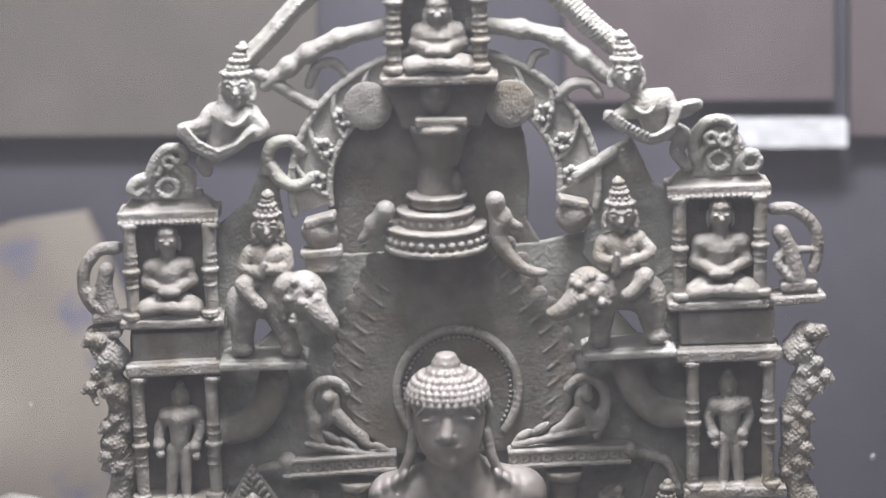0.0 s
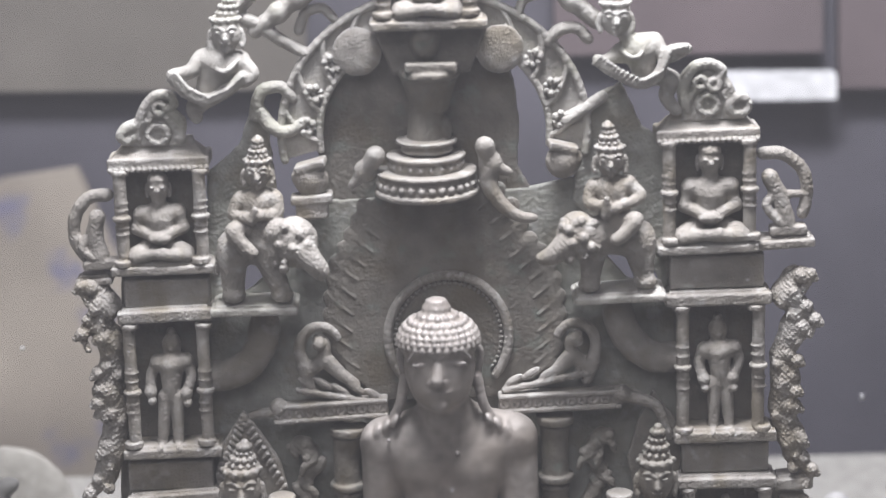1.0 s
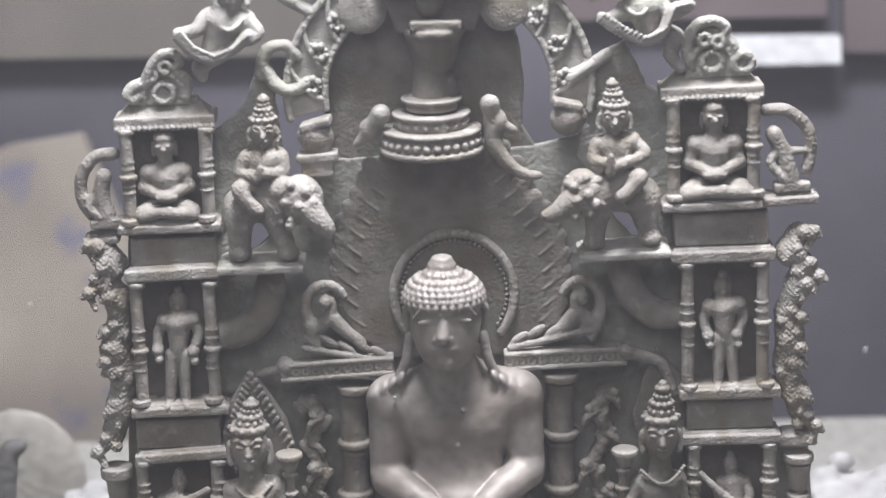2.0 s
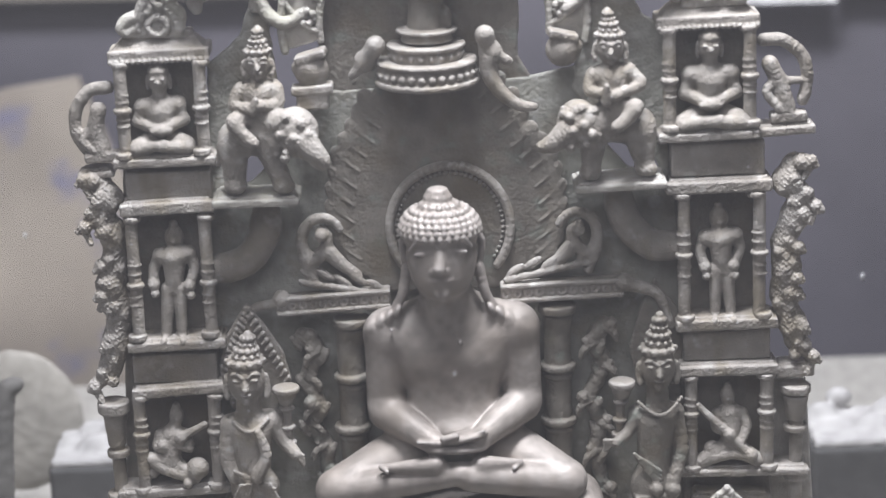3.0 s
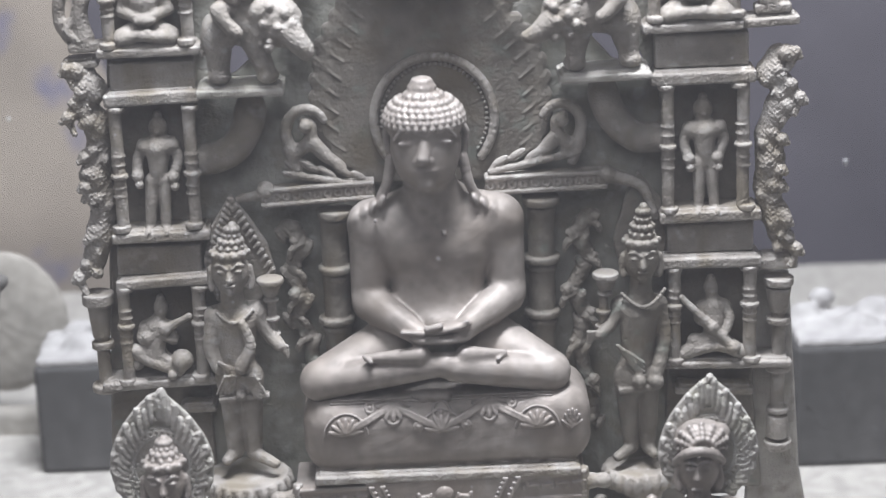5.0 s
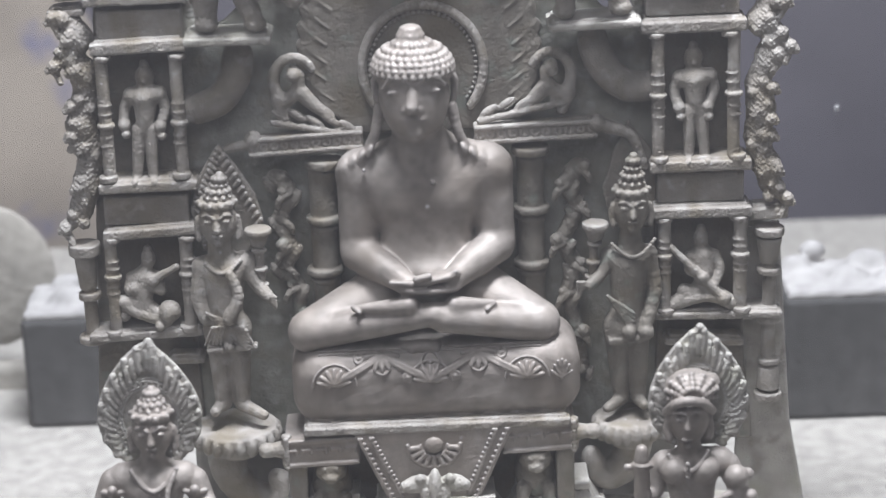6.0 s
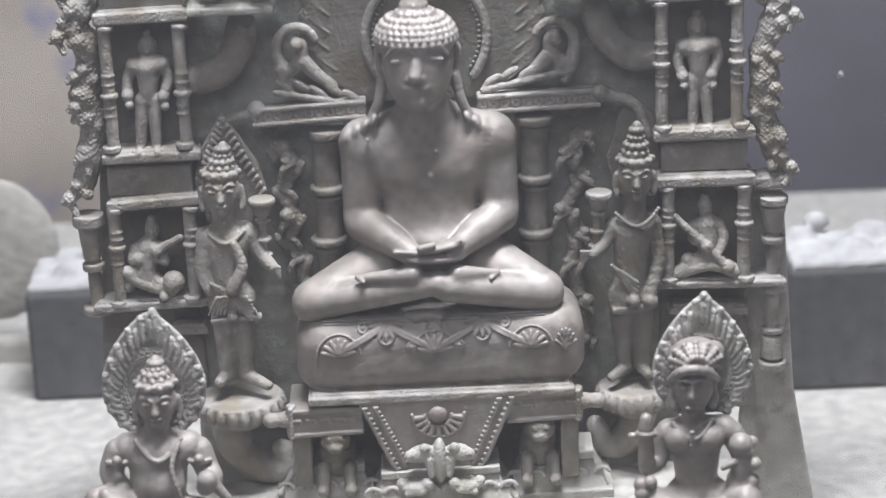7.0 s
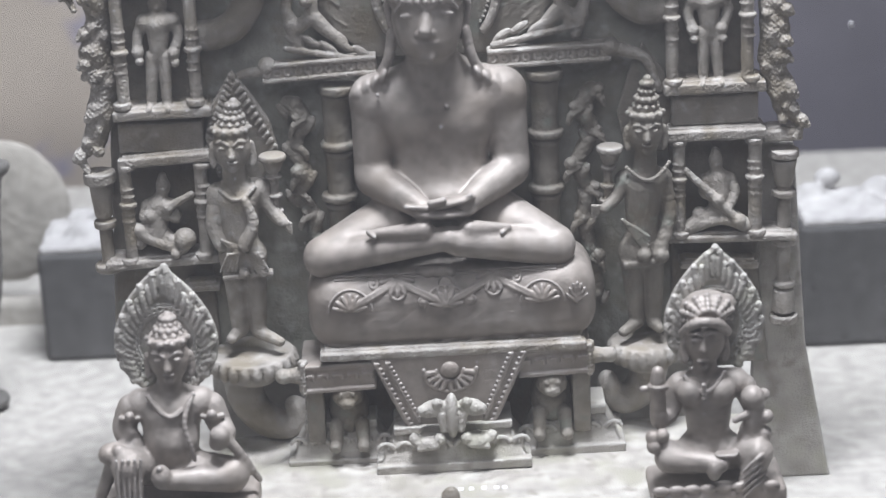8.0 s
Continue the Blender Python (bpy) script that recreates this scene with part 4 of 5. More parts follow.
# mounts with riders
def mount_left():
    c = Clay()
    c.cap((-345, 62, 1000), (-281, 72, 1010), 33, 33, 12)
    c.ell((-246, 84, 1012), 42, 34, 44, 8)
    c.rope([(-230, 100, 1000), (-213, 106, 982), (-200, 106, 964)], 24, 14)
    c.ball((-274, 92, 1034), 24, 6).ell((-280, 98, 1001), 14, 10, 26, 3)
    for p in ((-258, 108, 1043), (-232, 112, 1032), (-245, 116, 1009), (-221, 112, 1014), (-269, 112, 1015)):
        c.ball(p, 8, 5)
    for q in range(14):
        p = (-246 + 30 * math.sin(q * 2.4), 104 + 8 * math.sin(q * 1.7), 1006 + 32 * math.cos(q * 1.9))
        c.ball(p, 6 + 3 * (q % 2), 2)
    c.cap((-351, 70, 985), (-353, 74, 927), 26, 18, 8).cap((-291, 76, 985), (-271, 84, 928), 24, 16, 8)
    c.ell((-351, 78, 919), 20, 18, 14, 5).ell((-269, 82, 919), 19, 18, 14, 5)
    c.rope([(-376, 60, 988), (-381, 60, 953)], 6, 4)
    crowned_head(c, (-301, 78, 1127), 22, 27, (-299, 78, 1192), 0.75)
    c.cap((-300, 72, 1094), (-301, 76, 1120), 13, 12, 4)
    c.cap((-329, 72, 1087), (-278, 72, 1089), 15, 15, 8).cap((-303, 74, 1080), (-305, 74, 1035), 27, 25, 8)
    c.rope([(-335, 74, 1085), (-343, 82, 1062), (-313, 104, 1061)], 12, 8).rope([(-272, 74, 1086), (-272, 84, 1063), (-303, 106, 1065)], 12, 8)
    c.rope([(-313, 106, 1058), (-306, 110, 1076)], 9, 5)
    c.rope([(-321, 84, 1038), (-345, 102, 1038), (-324, 110, 1010), (-313, 112, 1002)], 16, 9)
    return thing("mounted_statuette", c, BRONZE, (-315, 70, 904), "small crowned bronze rider on an elephant mount", "statuette", "riders on elephant mounts", cell=1.8, wobble=1.1)


def mount_right():
    c = Clay()
    c.cap((340, 62, 996), (281, 72, 1006), 33, 33, 12)
    c.ell((240, 84, 1009), 38, 32, 42, 8)
    c.rope([(218, 100, 999), (198, 104, 983), (177, 100, 974)], 22, 11)
    c.ell((264, 98, 999), 16, 10, 28, 3)
    for p in ((242, 104, 1039), (222, 110, 1026), (246, 114, 1012), (227, 114, 1003)):
        c.ball(p, 9, 3)
    for q in range(14):
        p = (240 + 30 * math.sin(q * 2.4), 104 + 8 * math.sin(q * 1.7), 1006 + 32 * math.cos(q * 1.9))
        c.ball(p, 6 + 3 * (q % 2), 2)
    c.cap((265, 76, 985), (259, 84, 929), 24, 16, 8).cap((345, 68, 980), (352, 74, 931), 28, 17, 8)
    c.ell((258, 82, 921), 19, 18, 14, 5).ell((354, 78, 923), 20, 18, 14, 5)
    crowned_head(c, (295, 78, 1131), 24, 28, (292, 78, 1200), 0.75)
    c.cap((297, 72, 1098), (295, 76, 1124), 13, 12, 4)
    c.cap((270, 72, 1089), (324, 72, 1094), 16, 16, 8).cap((297, 74, 1083), (304, 74, 1029), 27, 25, 8)
    c.rope([(264, 74, 1086), (260, 84, 1065), (287, 104, 1063)], 12, 8).rope([(331, 74, 1090), (344, 84, 1072), (294, 106, 1058)], 12, 8)
    c.rope([(285, 106, 1050), (286, 110, 1077)], 9, 6)
    c.rope([(311, 84, 1028), (335, 102, 1038), (315, 110, 1015), (301, 112, 1006)], 16, 9)
    return thing("mounted_statuette", c, BRONZE, (306, 70, 906), "small crowned bronze rider on an elephant mount", "statuette", "riders on elephant mounts", cell=1.8, wobble=0.8)


mount_left()
mount_right()


def twisted(c, pts, r, n):
    """A rope with slanting strands."""
    c.rope(pts, r)
    for j in range(n):
        t = j / n * (len(pts) - 1)
        p = between(pts[int(t)], pts[int(t) + 1], t % 1)
        c.rope([off(p, x=-7, d=4, z=-6), off(p, x=5, d=9, z=6)], 3.6, k=1)


# flying garland bearers above the pillars
def bearer_left():
    c = Clay()
    crowned_head(c, (-345, 44, 1346), 25, 31, (-331, 40, 1424), 0.8)
    c.cap((-352, 38, 1319), (-344, 42, 1343), 13, 13, 5)
    c.cap((-385, 34, 1306), (-326, 34, 1302), 20, 20, 10).cap((-361, 34, 1299), (-379, 26, 1251), 32, 24, 12)
    necklace(c, (-378, 50, 1312), (-326, 50, 1308), 18, 14, 4)
    c.rope([(-394, 40, 1305), (-407, 48, 1290), (-438, 48, 1285)], 14, 10).rope([(-320, 38, 1299), (-305, 44, 1282), (-321, 52, 1270)], 14, 10)
    twisted(c, [(-438, 52, 1284), (-416, 54, 1258), (-383, 56, 1242), (-350, 56, 1255), (-320, 54, 1279)], 10, 24)
    c.rope([(-385, 26, 1243), (-406, 24, 1223), (-403, 28, 1205)], 20, 9)
    c.lift(14)
    return thing("garland_statuette", c, PALE, (-403, 28, 1208), "pale bronze garland bearer leaning out above a pillar", "statuette", "garland bearers", cell=1.8)


def bearer_right():
    c = Clay()
    crowned_head(c, (309, 44, 1368), 25, 31, (299, 40, 1442), 0.8)
    c.cap((340, 38, 1326), (325, 42, 1346), 13, 13, 5)
    c.cap((319, 34, 1312), (373, 34, 1328), 18, 18, 10).cap((352, 34, 1315), (358, 26, 1274), 28, 20, 12)
    necklace(c, (318, 50, 1320), (362, 50, 1328), 14, 12, 4)
    c.rope([(376, 38, 1326), (395, 46, 1306), (425, 50, 1318)], 14, 9).rope([(314, 36, 1309), (290, 46, 1302)], 13, 9)
    twisted(c, [(278, 50, 1305), (308, 54, 1283), (348, 56, 1263), (380, 56, 1278), (396, 54, 1315), (428, 52, 1320)], 9, 26)
    c.rope([(358, 26, 1274), (404, 26, 1263), (395, 26, 1234), (413, 30, 1209)], 18, 9)
    return thing("garland_statuette", c, PALE, (406, 28, 1199), "pale bronze garland bearer leaning out above a pillar", "statuette", "garland bearers", cell=1.8)


bearer_left()
bearer_right()

# crests on the pillar roofs
c = Clay()
c.plate(flat((-536, 20, 1174), (-425, 20, 1171), (-434, 20, 1213), (-448, 20, 1263), (-479, 20, 1257), (-499, 20, 1215)), 8, 30, 6)
c.rope(arc((-471, 32, 1194), 17, 16, -60, 280, 12), 6, 5, k=2).rope(arc((-471, 30, 1194), 34, 34, -10, 190, 12), 7, 6, k=3)
c.rope([(-500, 30, 1216), (-490, 32, 1240), (-470, 34, 1262), (-448, 34, 1262), (-440, 34, 1246), (-452, 34, 1238)], 10, 6, k=3)
c.rope([(-500, 28, 1212), (-520, 30, 1208), (-534, 32, 1194), (-524, 32, 1184), (-512, 32, 1192)], 11, 6, k=3)
c.rope([(-446, 30, 1230), (-430, 30, 1214), (-432, 30, 1186)], 9, 7, k=3).rope(arc((-466, 36, 1240), 9, 9, 0, 300, 9), 5, k=2).rope(arc((-490, 34, 1226), 9, 9, 100, 400, 9), 5, k=2)
part("roof_crest", c, PALE, shrine, "pale curling crest on a pillar roof", cell=1.8, wobble=0.9)
c = Clay()
c.plate(flat((420, 20, 1189), (534, 20, 1191), (530, 20, 1229), (503, 20, 1222), (489, 20, 1274), (455, 20, 1285), (428, 20, 1252)), 8, 32, 6)
c.rope(arc((466, 34, 1219), 17, 16, -60, 280, 12), 6, 5, k=2).rope(arc((466, 32, 1215), 35, 36, -10, 190, 12), 7, 6, k=3)
c.rope([(428, 30, 1222), (424, 32, 1252), (440, 34, 1282), (468, 34, 1290), (490, 34, 1278), (484, 34, 1264)], 11, 7, k=3)
c.rope([(490, 30, 1262), (502, 32, 1246), (506, 32, 1232)], 9, 7, k=3).rope(arc((519, 34, 1216), 16, 15, 60, 400, 12), 8, 6, k=3)
c.rope(arc((452, 38, 1258), 9, 9, 0, 300, 9), 5, k=2).rope(arc((476, 38, 1254), 9, 9, 100, 400, 9), 5, k=2)
part("roof_crest", c, PALE, shrine, "pale curling crest on a pillar roof", cell=1.8, wobble=0.9)

# small figures under a hoop, and leaping beasts, on the outer sides
for pts, fig in (([(-566, 18, 1088), (-600, 18, 1082), (-624, 18, 1049), (-626, 18, 1009), (-610, 20, 979)], [(-585, 26, 1050), (-591, 26, 1015), (-583, 28, 980)]),
                 ([(562, 18, 1127), (596, 18, 1126), (631, 18, 1097), (639, 18, 1056), (631, 20, 1019)], [(573, 26, 1088), (589, 26, 1055), (603, 28, 1005)])):
    c = Clay().rope(pts, 11, 10).ball(fig[0], 14, 4).rope(fig, 13, 16)
    c.rope([fig[1], off(pts[3], d=4)], 8, 6).rope([off(fig[1], z=8), off(fig[1], x=-22, d=8, z=-16), off(fig[2], x=-10, d=10)], 8, 7)
    c.slab(off(fig[2], x=-30, z=-12), off(fig[2], x=34, z=-10), 16, 9, 5)
    part("hoop_group", c, BRONZE, shrine, "small figure under a curved hoop", cell=1.9, wobble=0.8)
for pts, side in (([(-594, 22, 921), (-580, 26, 893), (-599, 28, 863), (-576, 24, 830), (-576, 22, 777), (-588, 26, 737), (-574, 20, 693), (-586, 20, 629), (-604, 22, 567)], -1),
                  ([(618, 22, 906), (603, 24, 876), (627, 30, 852), (619, 26, 815), (597, 24, 763), (605, 26, 721), (596, 22, 667), (616, 24, 614), (627, 24, 571)], 1)):
    c = Clay()
    for j in range(len(pts) - 1):
        c.cap(pts[j], pts[j + 1], 21 + 5 * (j % 2), 19 + 5 * ((j + 1) % 2), 6)
    for j, p in enumerate(pts):
        c.ball(off(p, x=side * 10, d=16, z=8), 15 - (j % 3) * 2, 3).ball(off(p, x=-side * 8, d=14, z=-10), 11, 3)
        q = off(p, x=side * (24 - 9 * (j % 2)), d=14, z=6 - 12 * (j % 3))
        c.rope([off(p, x=side * 4, d=8), q], 13, 11).ball(off(q, d=5, z=3), 12, 3).ball(off(q, x=side * 9, d=7, z=-4), 7, 3)
        c.rope([off(q, z=-6), off(q, x=-side * 10, d=6, z=-26)], 8, 6)
    part("beast_stack", c, BRONZE, shrine, "stack of small leaping beasts", cell=1.9, wobble=1.8)


# ---- the two seated figures in front, each with its flame-edged glory ----
def forward(ob):
    """The front pair is cast a little smaller and stands out on the front corners of the plate."""
    ob.scale = (0.956,) * 3
    ob.location = 0.956 * ob.location + Vector((0, -0.0546, 0.044 * (1.635 if ob.parent is None else 0.581)))
    return ob


def glory(m, half, apex, foot):
    """A pointed leaf plate with bead ring and flame fringe; m is the middle of its round."""
    top, low = apex[2] - m[2], m[2] - foot
    right = [(half * math.cos(radians(a)), low * math.sin(radians(a))) for a in range(-60, 0, 10)]
    right += [(half * (1 - t ** 1.8) ** 0.85, top * t) for t in (0, 0.1, 0.2, 0.3, 0.4, 0.5, 0.6, 0.7, 0.8, 0.88, 0.95)]
    ring = [off(m, x=x, z=z) for x, z in right] + [apex] + [off(m, x=-x, z=z) for x, z in reversed(right)]
    ob = part("glory_plate", Clay().plate(flat(*ring), m[1] - 5, m[1] + 5, 3), PALE, shrine, "pointed leaf-shaped plate with beads and flames", cell=2)
    c = Clay()
    for i in range(26):
        a = radians(-40 + 260 * i / 25)
        p = off(m, x=half * 0.62 * math.cos(a), d=7, z=half * 0.70 * math.sin(a))
        c.rope(arc(p, 5, 5, 0, 360, 7), 2.4, k=1)
    part("bead_ring", c, PALE, ob, cell=1.6, wobble=0)
    c = Clay().rope(arc(off(m, d=6), half * 0.53, half * 0.60, -50, 230, 30), 2.6, k=1).rope(arc(off(m, d=6), half * 0.72, half * 0.80, -50, 230, 30), 2.6, k=1)
    part("ring_moulding", c, PALE, ob, cell=1.6, wobble=0)
    c = Clay()
    for i in range(len(ring) - 1):
        p = off(between(ring[i], ring[i + 1], 0.25), d=4)
        g = math.hypot(p[0] - m[0], p[2] - m[2])
        u, w = (p[0] - m[0]) / g, (p[2] - m[2]) / g
        p = off(p, x=-u * 11, d=1, z=-w * 11 - 5)
        # a flame leaf that sweeps up along the edge, with a curled tip on every second one
        c.rope([off(p, x=-u * 17, d=1, z=-w * 17 - 14), off(p, x=-u * 8, d=3, z=-w * 8 - 8), off(p, x=-u * 4, d=3, z=-w * 4 + 2), off(p, x=-u * 9, d=2, z=-w * 9 + 11)], 5.5, 3.4, k=2)
        if i % 2 == 0:
            c.rope([off(p, x=-u * 6, d=2, z=-w * 6 - 6), off(p, x=u * 4, d=2, z=w * 4), off(p, x=u * 5, d=2, z=w * 5 + 9), off(p, x=-u * 1, d=2, z=-w + 11)], 6, 4, k=2.5)
        c.rope([off(p, x=-u * 21, d=2, z=-w * 21 - 4), off(p, x=-u * 14, d=2, z=-w * 14 + 6)], 2.8, 2, k=1)
    c.rope([off(apex, x=-12, d=4, z=-34), off(apex, x=-9, d=5, z=-14), off(apex, d=5, z=2)], 6, 4, k=1).rope([off(apex, x=12, d=4, z=-34), off(apex, x=9, d=5, z=-14), off(apex, d=5, z=2)], 6, 4, k=1)
    c.ball(off(apex, d=4, z=-2), 7, 4)
    c.rope(arc(off(m, d=6, z=half * 1.1), 12, 14, 0, 360, 10), 3, k=1)
    part("flame_fringe", c, PALE, ob, cell=1.7)
    return ob


forward(glory((-493, 150, 232), 93, (-485, 150, 376), 129))
forward(glory((481, 150, 220), 90, (483, 150, 364), 123))


def front_left():
    c = Clay()
    crowned_head(c, (-486, 186, 208), 36, 46, (-484, 176, 292), 1.1)
    c.cap((-493, 176, 141), (-488, 184, 182), 24, 22, 6)
    c.cap((-545, 172, 124), (-439, 172, 123), 28, 28, 12)
    c.cap((-494, 172, 106), (-496, 180, 43), 54, 48, 16)
    c.ell((-491, 198, 62), 44, 38, 38, 12)
    c.ball((-484, 240, 77), 4, 2, -1)
    c.rope([(-564, 172, 118), (-578, 180, 80), (-563, 196, 54), (-598, 220, 56)], 24, 15)
    c.ball((-604, 226, 52), 18, 6).ball((-584, 232, 61), 12, 4)
    c.rope([(-421, 172, 115), (-408, 182, 84), (-397, 204, 73), (-409, 224, 65)], 24, 15)
    c.ball((-405, 226, 80), 17, 5).rope([(-391, 216, 65), (-368, 214, 30), (-342, 200, -23)], 10, 5)
    necklace(c, (-527, 206, 152), (-447, 206, 152), 34, 22, 4.5)
    for e in ((-562, 200, 109), (-417, 200, 106)):
        for j in range(7):
            c.ball(off(e, x=-18 + 6 * j, d=8 - abs(j - 3) * 3), 5, 1.5)
        c.ball(off(e, d=10, z=8), 9, 3)
    c.rope([(-453, 214, 143), (-464, 232, 110), (-455, 240, 69), (-451, 232, 37)], 5, 4, k=2)
    # folded leg, hanging leg and the skirt folds
    c.cap((-473, 190, 1), (-388, 214, 0), 36, 30, 12).cap((-390, 220, -6), (-507, 250, 8), 28, 17, 8)
    c.ell((-510, 256, 18), 18, 20, 22, 5)
    for j in range(5):
        c.ball(off((-511, 266, 38), z=-j * 8), 6, 2)
    c.cap((-541, 190, 9), (-568, 236, 33), 36, 30, 10).cap((-568, 240, 31), (-573, 250, -76), 28, 20, 8)
    for j in range(5):
        c.rope([off((-586, 262, 56), x=j * 11), off((-585, 272, -19), x=j * 9)], 3, k=1.5)
    c.rope([(-597, 226, 37), (-625, 220, -32)], 14, 10)
    c.slab((-647, 195, -72), (-346, 195, -68), 70, 22, 12)
    return thing("seated_statuette", c, POLISHED, (-502, 195, -103), "stout crowned bronze statuette seated before a flame-edged glory", "statuette", "seated pair in front", cell=1.9)


def front_right():
    c = Clay()
    h = (459, 190, 203)
    c.ell(h, 35, 34, 44, 4)
    c.ell((465, 172, 256), 46, 34, 34, 4).ell((500, 166, 260), 18, 18, 20, 4)
    for j in range(4):
        for i in range(9):
            a = radians(200 - 220 * i / 8)
            c.ball(off((464, 176, 253), x=(44 - 8 * j) * math.cos(a), d=10 + 7 * j, z=(32 - 6 * j) * math.sin(a)), 6, 1.5)
    c.rope([(421, 184, 215), (432, 212, 241), (456, 222, 251), (483, 212, 241), (501, 184, 215)], 8)
    c.cap((455, 220, 218), (452, 226, 201), 3.5, 6, 4)
    for x in (-1, 1):
        c.rope([off((455, 214, 222), x=x * 26, d=-8), off((454, 222, 230), x=x * 14), off((454, 222, 225), x=x * 4)], 2.6, k=2)
        c.ell(off((455, 217, 215), x=x * 14), 9, 5, 4, 1.5)
        c.rope([off(h, x=x * 35, z=4), off(h, x=x * 38, z=-18), off(h, x=x * 34, d=4, z=-34)], 6, 7)
    c.ell((452, 220, 177), 11, 5, 3, 2).ball((455, 208, 161), 9, 6)
    c.cap((462, 176, 122), (460, 184, 161), 22, 21, 6)
    c.cap((420, 172, 109), (515, 172, 113), 26, 26, 12)
    c.cap((466, 174, 90), (467, 180, 4), 46, 34, 16)
    c.ball((432, 204, 112), 26, 6).ball((486, 204, 112), 26, 6)
    c.ell((469, 180, -3), 56, 38, 30, 12)
    necklace(c, (422, 206, 142), (492, 206, 147), 26, 18, 4.5)
    for j in range(4):
        c.ball(off((452, 232, 135), z=-j * 8), 4.5, 1.5)
    c.rope([(408, 172, 103), (398, 180, 63), (382, 200, 57)], 20, 13)
    c.rope([(374, 206, 153), (374, 206, 120), (375, 206, 60)], 11, 15)
    for j in range(3):
        c.drum(off((374, 206, 149), z=-j * 11), 9 + 4 * j, 8, 3)
    c.rope([(348, 204, 121), (390, 208, 123)], 6, 5)
    for p, r in (((364, 218, 32), 14), ((379, 222, 37), 13), ((365, 224, 17), 14), ((388, 218, 17), 12)):
        c.ball(p, r, 3)
    c.rope([(531, 172, 104), (550, 184, 57), (529, 214, 28)], 22, 14)
    # small companion on the arm
    c.ball((541, 214, 100), 21, 4).ball((562, 206, 100), 12, 4).cap((544, 212, 70), (543, 214, 33), 19, 18, 6)
    c.ball((565, 218, 63), 13, 5).ball((561, 220, 31), 14, 5).rope([(528, 224, 71), (509, 226, 62)], 8, 6)
    c.rope([(530, 222, 26), (519, 228, 2)], 9, 7)
    # legs
    c.cap((474, 190, -14), (394, 214, -8), 32, 26, 12).cap((393, 222, -10), (480, 250, -10), 26, 16, 8)
    c.ell((468, 254, -19), 14, 16, 22, 4)
    for j in range(3):
        c.drum(off((482, 248, 7), x=8 * j), 13, 6, 2)
    c.cap((501, 200, -13), (549, 232, 2), 30, 26, 10).cap((548, 236, -3), (521, 244, -91), 25, 19, 8)
    for j in range(5):
        c.rope([off((519, 262, -22), z=-j * 13), off((540, 266, 2), z=-j * 13), off((562, 250, 10), z=-j * 13)], 3, k=1.5)
    c.slab((357, 195, -83), (598, 195, -75), 66, 20, 12)
    for j in range(8):
        c.ell(between((358, 256, -57), (584, 256, -53), (j + 0.5) / 8), 15, 8, 9, 2)
    return thing("seated_statuette", c, POLISHED, (477, 195, -114), "bronze statuette with a small companion before a flame-edged glory", "statuette", "seated pair in front", cell=1.9)


forward(front_left())
forward(front_right())


# beasts under the throne, wheel with two deer
def beast(m):
    c = Clay()
    c.ell(off(m, d=-44, z=-44), 36, 40, 52, 10).ell(m, 28, 24, 24, 6).ell(off(m, d=20, z=-9), 15, 12, 10, 4)
    for x in (-1, 1):
        c.ball(off(m, x=x * 22, d=-2, z=20), 9, 3).ball(off(m, x=x * 10, d=18, z=7), 6, 1.5)
        c.cap(off(m, x=x * 22, d=-6, z=-60), off(m, x=x * 24, d=6, z=-96), 13, 11, 5).ball(off(m, x=x * 25, d=16, z=-96), 11, 4)
    # the darker bronze paints in the shade beneath the throne
    return part("throne_beast", c, DARK, shrine, "small crouching beast under the throne", cell=2, wobble=1.0)


beast((-176, 190, 133))
beast((187, 190, 138))
c = Clay()
m = (8, 238, 105)
c.ell(m, 13, 24, 42, 3)
for x in (-1, 1):
    c.ell(off(m, x=x * 34, z=14), 26, 16, 15, 5, lean=-x * 14).ball(off(m, x=x * 52, d=8, z=14), 10, 4).ball(off(m, x=x * 26, d=10, z=28), 9, 4)
    c.rope([off(m, x=x * 20, d=8, z=6), off(m, x=x * 16, d=12, z=-22)], 8, 6)
    c.ell(off(m, x=x * 46, d=2, z=-46), 30, 22, 12, 5).ball(off(m, x=x * 24, d=12, z=-40), 11, 4).ball(off(m, x=x * 68, d=6, z=-40), 10, 4)
    c.rope([off(m, x=x * 30, d=18, z=-50), off(m, x=x * 60, d=20, z=-54)], 6, 5)
part("wheel_and_deer", c, PALE, shrine, "wheel between two couched deer", cell=1.8, wobble=0.8)
part("front_knob", Clay().ell((-1, 365, 4), 17, 14, 24, 4), DARK, shrine, "dark knob at the plate's front", cell=2)


# ---- surroundings ----
def boxed(name, lo, hi, mat, label="", category="", kind="structure"):
    bm = bmesh.new()
    bmesh.ops.create_cube(bm, size=1)
    for v in bm.verts:
        v.co = Vector([lo[i] + (hi[i] - lo[i]) * (v.co[i] + 0.5) for i in range(3)])
    me = bpy.data.meshes.new(name)
    bm.to_mesh(me)
    bm.free()
    me.materials.append(mat)
    return tagged(new(name, me), label, category, kind=kind)


